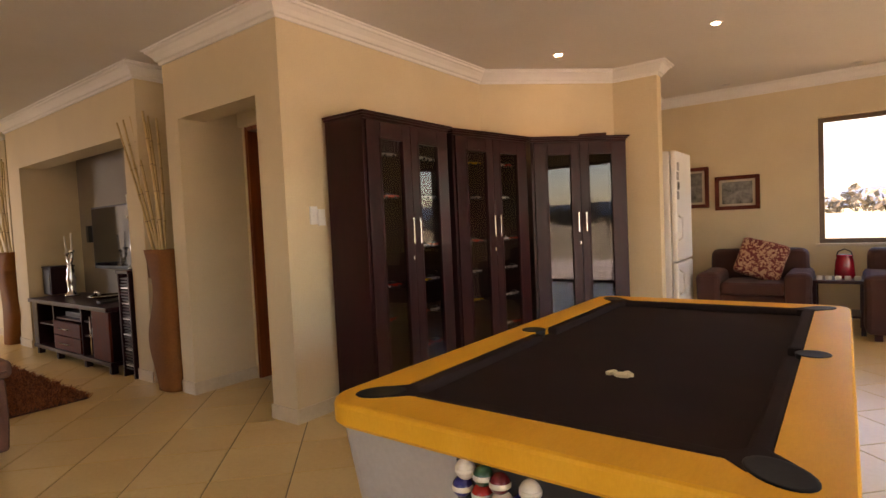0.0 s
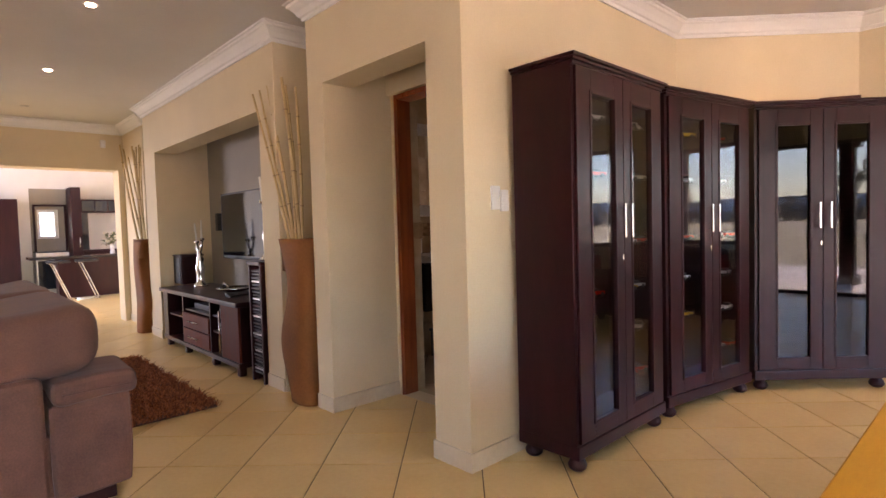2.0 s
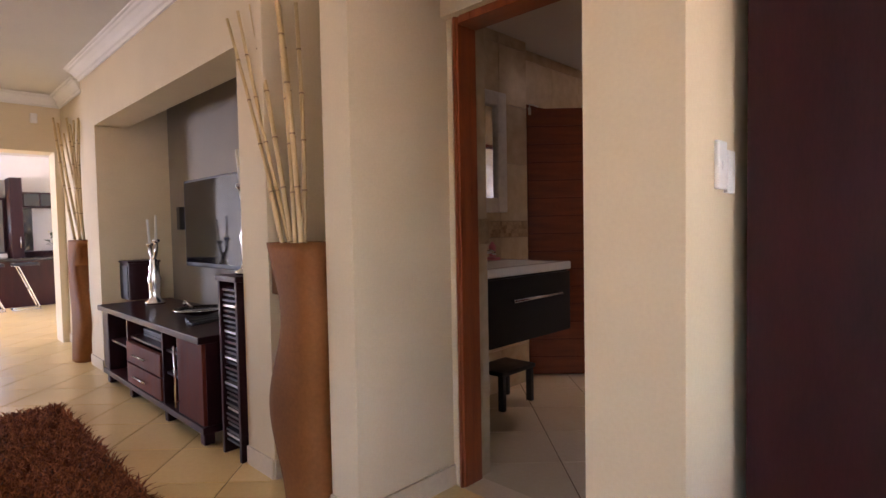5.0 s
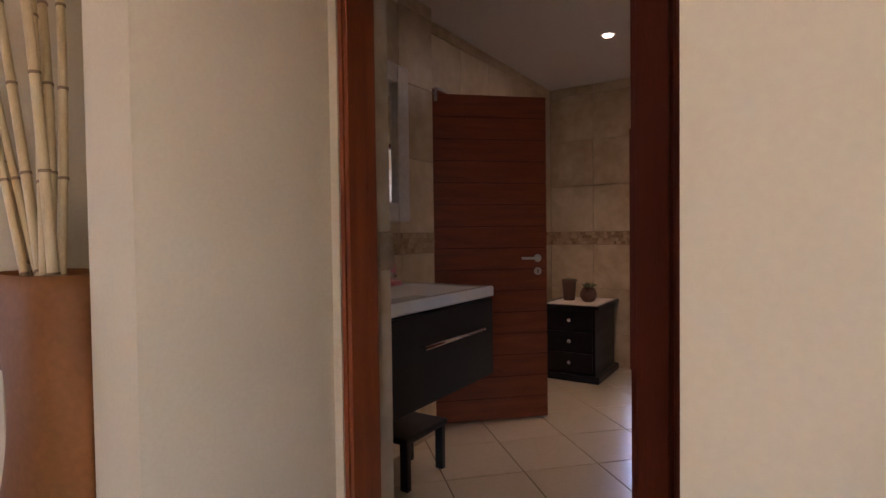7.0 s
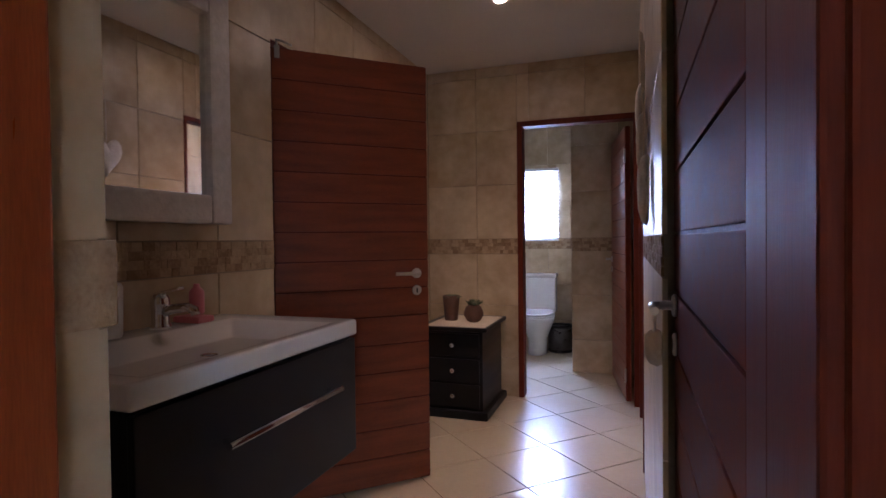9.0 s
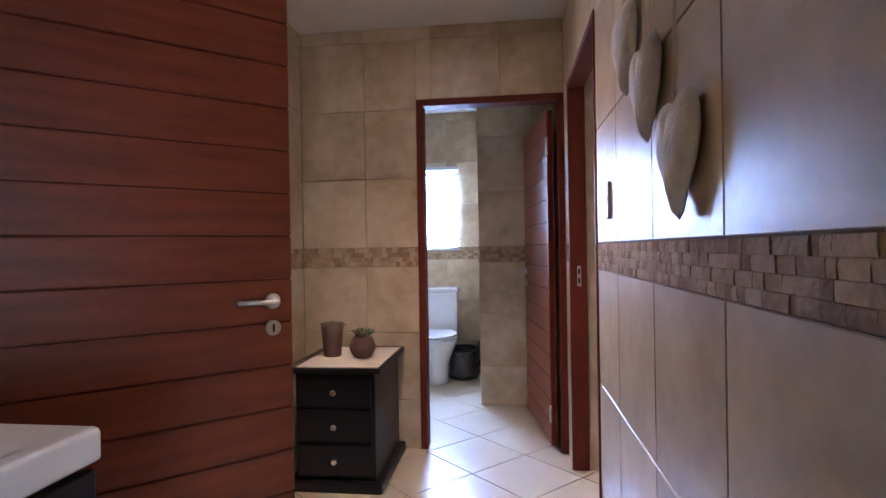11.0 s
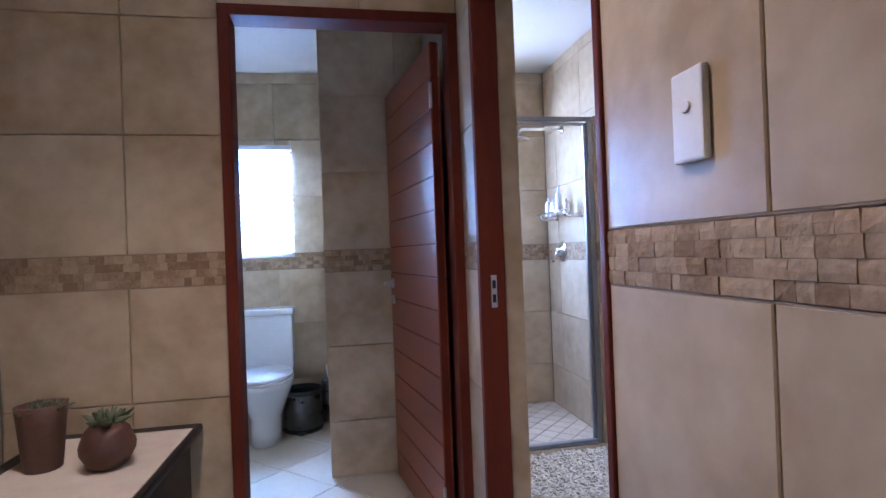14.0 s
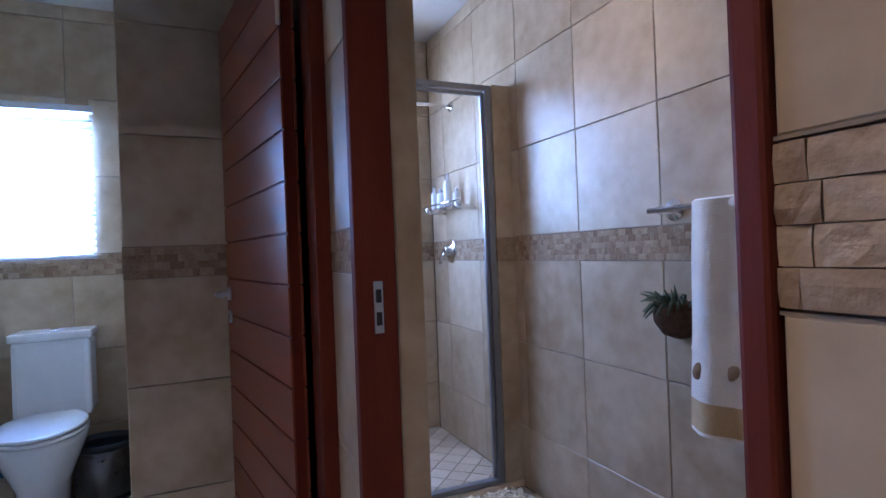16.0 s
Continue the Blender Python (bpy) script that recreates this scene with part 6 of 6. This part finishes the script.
def towel():
    t = thing("towel", "cream terry towel with leaf embroidery and gold band", "towel", (-2.208, 6.02, 0))
    def fold(y, z):
        u = (y + 0.27) / 0.54 * 16
        return 0.021 * math.sin(u * 1.25 + 0.4) * (1.0 - 0.6 * (z - 0.6) / 0.7) + 0.006 * noise.noise(Vector((u * 0.4, z * 4, 1)))
    def drape(bm, z0, z1, nz=14, lift=0.0):
        for side in (-1, 1):
            rows = []
            for j in range(nz + 1):
                z = z0 + (z1 - z0) * j / nz
                row = []
                for i in range(33):
                    y = -0.25 + 0.50 * i / 32
                    row.append(bm.verts.new((-0.022 - lift + fold(y, z) + side * 0.005, y * (1 + 0.22 * (1.28 - z)), z)))
                rows.append(row)
            for a, b in zip(rows, rows[1:]):
                for i in range(32):
                    f = bm.faces.new((a[i], a[i + 1], b[i + 1], b[i]))
                    f.smooth = True
        return bm
    part("cloth_front", drape(bmesh.new(), 0.70, 1.275), TOWEL, t)
    part("band", drape(bmesh.new(), 0.615, 0.70, 3), TOWEL_BAND, t, "gold woven band")
    part("hem", drape(bmesh.new(), 0.605, 0.615, 1), TOWEL, t)
    part("seam", drape(bmesh.new(), 0.842, 0.852, 1, 0.004), TOWEL, t)
    part("fold", tube(bmesh.new(), [(0, -0.248, 1.262), (0, 0.248, 1.262)], 0.0205, 14), TOWEL, t)
    part("cloth_back", boxbm(0.014, 0.024, -0.245, 0.245, 0.80, 1.265, bevel=0.004), TOWEL, t)
    for i, (y, z) in enumerate(((0.215, 0.785), (0.125, 0.795), (0.02, 0.765), (-0.10, 0.79))):
        bm = bmesh.new()
        lathe(bm, [(0.001, -0.003), (0.022, -0.001), (0.024, 0.001), (0.001, 0.003)], 16)
        bm.transform(Matrix.Translation((-0.031 + fold(y, z), y * 1.1, z)) @ Matrix.Rotation(radians(25 + 20 * (i % 2)), 4, "X") @ Matrix.Diagonal((1, 0.75, 1.15, 1)) @ Matrix.Rotation(radians(90), 4, "Y"))
        part("leaf_motif", bm, BROWN_LEAF, t, "brown embroidered leaf")


towel()
wp = thing("wall_planter", "half-round coir wall planter with trailing spiky plant", "plant", (-2.14, 6.405, 0.935))
bm = lathe(bmesh.new(), [(0.02, -0.085), (0.055, -0.072), (0.080, -0.035), (0.086, 0.01), (0.07, 0.03), (0.03, 0.04)], 22)
part("basket", bm, BASKET, wp)
for vv in wp.children[0].data.vertices:
    vv.co.x = -abs(vv.co.x) - 0.001
random.seed(15)
bm = bmesh.new()
for i in range(46):
    a = rnd(0.1, math.pi - 0.1)
    r0, ln = rnd(0, 0.055), rnd(0.05, 0.095)
    p0 = Vector((-math.sin(a) * r0 - 0.012, math.cos(a) * r0, 0.01))
    d = Vector((-math.sin(a) * rnd(0.2, 0.9), math.cos(a) * rnd(0.3, 0.8), rnd(0.15, 1.0))).normalized()
    p1, p2 = p0 + d * ln * 0.65, p0 + d * ln + Vector((-0.008, 0.008 * math.cos(a), -rnd(0.0, 0.05)))
    for p in (p1, p2):
        p.x = min(p.x, -0.006)
    tube(bm, [p0, p1, p2], 0.0075, 6, 0.3)
part("leaves", bm, LEAF, wp, "grey-green spiky leaves")
shag_rug("bath_mat", "cream shaggy bath mat before the shower", -2.96, -2.22, 6.78, 7.33, 3000, 0.035, LINEN, MAT_PILE, 9, 0.02, 0.0105)

# ---- tiles, last ----
ROWS_Z = [0.0, 0.297, 0.700, ZS0, ZS1, 1.630, 2.046, 2.462, HB]
G = 0.0016
TILE_CACHE = {}


def tile_mesh(w, h, mat, thick=0.012):
    key = (round(w, 3), round(h, 3), mat.name)
    if key not in TILE_CACHE:
        a, b, e = w / 2 - G, h / 2 - G, 0.0022
        vs = [(s * a, 0, t * b) for s, t in ((-1, -1), (1, -1), (1, 1), (-1, 1))] + [(s * a, -thick + e, t * b) for s, t in ((-1, -1), (1, -1), (1, 1), (-1, 1))] + [(s * (a - e), -thick, t * (b - e)) for s, t in ((-1, -1), (1, -1), (1, 1), (-1, 1))]
        fs = [(8, 9, 10, 11)]
        for k in range(4):
            j = (k + 1) % 4
            fs += [(k, j, 4 + j, 4 + k), (4 + k, 4 + j, 8 + j, 8 + k)]
        me = bpy.data.meshes.new("tile")
        me.from_pydata(vs, [], fs)
        me.materials.append(mat)
        TILE_CACHE[key] = me
    return TILE_CACHE[key]


def cut(rects, hole):
    out = []
    a0, a1, b0, b1 = hole
    for s0, s1, z0, z1 in rects:
        if s1 <= a0 or s0 >= a1 or z1 <= b0 or z0 >= b1:
            out.append((s0, s1, z0, z1))
            continue
        if s0 < a0:
            out.append((s0, a0, z0, z1))
        if s1 > a1:
            out.append((a1, s1, z0, z1))
        m0, m1 = max(s0, a0), min(s1, a1)
        if z0 < b0:
            out.append((m0, m1, z0, b0))
        if z1 > b1:
            out.append((m0, m1, b1, z1))
    return out


def tile_face(parent, start, turn, length, first, holes=(), step=0.411, band="parts", unit=0.036, rows=4, seed=1, low=ZS0):
    """Wall tiles and stone border along a face; s runs from start along the turned x axis, the face looks to its -y."""
    base = pose(*start, 0, 0, 0, ) @ pose(0, 0, 0, 0, 0, turn)
    cuts = [0.0]
    s = first
    while s < length - 0.02:
        if s > 0.02:
            cuts.append(s)
        s += step
    cuts.append(length)
    for s0, s1 in zip(cuts, cuts[1:]):
        for z0, z1 in zip(ROWS_Z, ROWS_Z[1:]):
            if z0 == ZS0:
                continue
            z1 = low if z1 == ZS0 else z1
            rects = [(s0, s1, z0, z1)]
            for h in holes:
                rects = cut(rects, h)
            for r in rects:
                if r[1] - r[0] < 0.012 or r[3] - r[2] < 0.012:
                    continue
                o = new("tile", tile_mesh(r[1] - r[0], r[3] - r[2], WALL_TILE))
                o.parent = parent
                o.matrix_world = base @ Matrix.Translation(((r[0] + r[1]) / 2, 0.012, (r[2] + r[3]) / 2))
    # stone border on a strip of adhesive, edged by thin metal trims
    strips = [(0.0, length, low - 0.003, ZS1 + 0.003)]
    for h in holes:
        strips = cut(strips, h)
    bm, bt = bmesh.new(), bmesh.new()
    for a0, a1, z0, z1 in strips:
        box(bm, a0, a1, 0.005, 0.0125, z0, z1)
        box(bt, a0, a1, 0.0005, 0.006, z0 + 0.0005, z0 + 0.003)
        box(bt, a0, a1, 0.0005, 0.006, z1 - 0.003, z1 - 0.0005)
    for nm, b, mt in (("border_bed", bm, WALL_GROUT), ("border_trim", bt, WALL_GROUT)):
        o = part(nm, b, mt, parent)
        o.matrix_world = base
    rng = random.Random(seed)
    verts, faces = [], []
    hgt = (ZS1 - low - 0.003) / rows
    for k in range(rows):
        s = -rng.random() * unit
        while s < length:
            w = unit * rng.uniform(0.55, 1.7)
            for r in ([(max(s, 0.0), min(s + w, length), 0, 1)] if s + w > 0.004 else []):
                rects = [(r[0], r[1], low + 0.0015 + k * hgt, low + 0.0015 + (k + 1) * hgt)]
                for h in holes:
                    rects = cut(rects, h)
                for a0, a1, z0, z1 in rects:
                    if a1 - a0 < 0.008:
                        continue
                    g = 0.0004
                    dep = rng.uniform(0.0115, 0.014)
                    cx, cz = (a0 + a1) / 2, (z0 + z1) / 2
                    v = [(x, 0.006, z) for x, z in ((a0 + g, z0 + g), (a1 - g, z0 + g), (a1 - g, z1 - g), (a0 + g, z1 - g))]
                    for zz in (z0 + g, cz + rng.uniform(-0.003, 0.003), z1 - g):
                        for i in range(4):
                            xx = a0 + g + (a1 - a0 - 2 * g) * i / 3
                            edge = zz != z0 + g and zz != z1 - g
                            v.append((xx + (rng.uniform(-0.004, 0.004) if 0 < i < 3 else 0), 0.012 - dep - (rng.uniform(0.0, 0.0010) if edge else rng.uniform(-0.0012, 0.0006)), zz))
                    f = [(4 + r2 * 4 + i, 5 + r2 * 4 + i, 9 + r2 * 4 + i, 8 + r2 * 4 + i) for r2 in range(2) for i in range(3)]
                    f += [(0, 1, 7, 6, 5, 4), (2, 3, 12, 13, 14, 15), (1, 2, 15, 11, 7), (3, 0, 4, 8, 12)]
                    if band == "parts":
                        me = bpy.data.meshes.new("stone")
                        me.from_pydata([(p[0] - cx, p[1], p[2] - cz) for p in v], [], f)
                        me.materials.append(STONE)
                        o = new("stone", me)
                        o.parent = parent
                        o.matrix_world = base @ Matrix.Translation((cx, 0, cz))
                    else:
                        b = len(verts)
                        verts += v
                        faces += [tuple(b + i for i in q) for q in f]
            s += w
    if verts:
        me = bpy.data.meshes.new("stone_border")
        me.from_pydata(verts, [], faces)
        me.materials.append(STONE_JOINED)
        o = new("stone_border", me)
        o.parent = parent
        o.matrix_world = base
        tagged(o, label="split sandstone border", kind="stuff")


# faces: the face looks to the right hand of its run when turned by the angle
tile_face(wall_back, (LX, BY, 0), 0, RX - LX, 0.40, [(-4.11 - LX, 1.65, 0, 2.10)], seed=2, unit=0.032)
tile_face(wall_left, (VX, 2.94, 0), 90, 4.33 - 2.94, 0.24, (), seed=3, band="stuff")
tile_face(wall_left, (LX, 4.33, 0), 90, BY - 4.33, 0.5, [(0.08, 0.91, 0, 2.12)], seed=13, band="stuff")
tile_face(wall_right, (RX, 5.332, 0), -90, 1.612, 0.366, (), seed=4, unit=0.030, low=1.119)
tile_face(wall_right, (RX, BY, 0), -90, BY - 5.332, 0.215, [(0.218, 1.148, 0, 2.085)], seed=5, band="stuff", low=1.119)
tile_face(wall_wc, (-4.71, 8.55, 0), 0, 0.93, 0.13, [(0.10, 0.64, 1.21, 1.99)], seed=6, band="stuff")
tile_face(wall_wc_left, (-4.71, BY + 0.11, 0), 90, 8.55 - BY - 0.11, 0.2, (), seed=7, band="stuff")
tile_face(wall_block, (-3.80, 7.40, 0), 0, 0.572, 0.41, (), seed=8, band="stuff")
tile_face(wall_block, (-3.80, 8.55, 0), -90, 1.15, 0.33, (), seed=9, band="stuff")
tile_face(wall_shower, (-2.14, 8.40, 0), -90, 3.09, 0.21, (), step=0.430, seed=10, band="stuff", unit=0.026, rows=5)
tile_face(wall_shower, (-3.648, 8.408, 0), 0, 1.508, 0.26, [(0.148, 1.028, 1.3, 2.2)], step=0.43, seed=14, band="stuff", unit=0.026, rows=5)
tile_face(wall_front, (-3.975, 2.942, 0), 180, 0.75, 0.2, (), seed=12, band="stuff")


# floor tiles, laid diagonally
def clip_poly(poly, nx, ny, d):
    out = []
    for i, p in enumerate(poly):
        q = poly[(i + 1) % len(poly)]
        a, b = p[0] * nx + p[1] * ny - d, q[0] * nx + q[1] * ny - d
        if a <= 0:
            out.append(p)
        if a * b < 0:
            t2 = a / (a - b)
            out.append((p[0] + t2 * (q[0] - p[0]), p[1] + t2 * (q[1] - p[1])))
    return out


def prism(poly, e=0.0022, thick=0.008):
    n = len(poly)
    cx, cy = sum(p[0] for p in poly) / n, sum(p[1] for p in poly) / n
    def toward(p, d):
        v = Vector((cx - p[0], cy - p[1]))
        return (p[0] + v.x / max(v.length, 1e-6) * d, p[1] + v.y / max(v.length, 1e-6) * d)
    vs = [(*p, -thick) for p in poly] + [(*p, -e * 0.7) for p in poly] + [(*toward(p, e * 1.4), 0.0) for p in poly]
    fs = [tuple(range(2 * n, 3 * n))]
    for k in range(n):
        j = (k + 1) % n
        fs += [(k, j, n + j, n + k), (n + k, n + j, 2 * n + j, 2 * n + k)]
    return vs, fs


def lay_floor(name, label, region, u0, v0, step, mat, near):
    """region: half-planes as a function of the tile's centre; near: the stretch whose tiles are pieces of their own."""
    slab = tagged(new(name), label=label, category="floor", kind="structure")
    r2 = math.sqrt(0.5)
    x0, x1, y0, y1 = region["box"]
    rv, rf = [], []
    whole = None
    nu = range(int(((x0 + y0) * r2 - u0) / step) - 2, int(((x1 + y1) * r2 - u0) / step) + 3)
    nv = range(int(((y0 - x1) * r2 - v0) / step) - 2, int(((y1 - x0) * r2 - v0) / step) + 3)
    h = step / 2 - 0.0028
    for i in nu:
        for j in nv:
            u, v = u0 + (i + 0.5) * step, v0 + (j + 0.5) * step
            cx, cy = (u - v) * r2, (u + v) * r2
            if not (x0 - 0.3 < cx < x1 + 0.3 and y0 - 0.3 < cy < y1 + 0.3):
                continue
            poly = [((du - dv) * r2, (du + dv) * r2) for du, dv in ((-h, -h), (h, -h), (h, h), (-h, h))]
            full = len(poly)
            area = [(1, 0, x1 - cx), (-1, 0, cx - x0), (0, 1, y1 - cy), (0, -1, cy - y0), *[(a, b, d - a * cx - b * cy) for a, b, d in region["more"](cx, cy)]]
            clipped = poly
            for a, b, d in area:
                clipped = clip_poly(clipped, a, b, d)
                if len(clipped) < 3:
                    break
            if len(clipped) < 3:
                continue
            is_whole = clipped == poly
            if near(cx, cy):
                if is_whole:
                    if whole is None:
                        whole = bpy.data.meshes.new("tile")
                        whole.from_pydata(*(lambda q: (q[0], [], q[1]))(prism(poly)))
                        whole.materials.append(mat)
                    me = whole
                else:
                    me = bpy.data.meshes.new("tile")
                    me.from_pydata(*(lambda q: (q[0], [], q[1]))(prism(clipped)))
                    me.materials.append(mat)
                o = new("tile", me)
                o.parent = slab
                o.location = (cx, cy, 0)
            else:
                vs, fs = prism(clipped)
                b = len(rv)
                rv += [(p[0] + cx, p[1] + cy, p[2]) for p in vs]
                rf += [tuple(b + k for k in f) for f in fs]
    if rv:
        me = bpy.data.meshes.new("far_tiles")
        me.from_pydata(rv, [], rf)
        me.materials.append(mat)
        o = new("far_tiles", me)
        o.parent = slab
        tagged(o, label="beige floor tiles further off", kind="stuff")


lay_floor("floor_living", "beige ceramic floor tiles laid diagonally", {"box": (-15.0, 3.2, -3.6, 7.3), "more": lambda cx, cy: [(0, 1, 2.80)] if cx < -2.75 and cx > -9.5 else []}, -0.77, 3.24, 0.402, FLOOR_TILE, lambda x, y: -6.6 < x < -0.9 and 0.2 < y < 4.7)
lay_floor("floor_bathroom", "pale beige ceramic floor tiles laid diagonally", {"box": (LX, -3.10, 2.806, 8.56), "more": lambda cx, cy: []}, 1.265, 6.615, 0.408, BATH_FLOOR_TILE, lambda x, y: True)
lay_floor("floor_shower_room", "pale beige ceramic shower room floor tiles", {"box": (-3.096, -2.14, 5.3, 7.385), "more": lambda cx, cy: []}, 1.265, 6.615, 0.408, BATH_FLOOR_TILE, lambda x, y: True)
lay_floor("floor_shower", "small sand-coloured diagonal shower floor tiles", {"box": (-3.6, -2.14, 7.455, 8.42), "more": lambda cx, cy: []}, 1.265, 6.615, 0.105, SHOWER_TILE, lambda x, y: False)
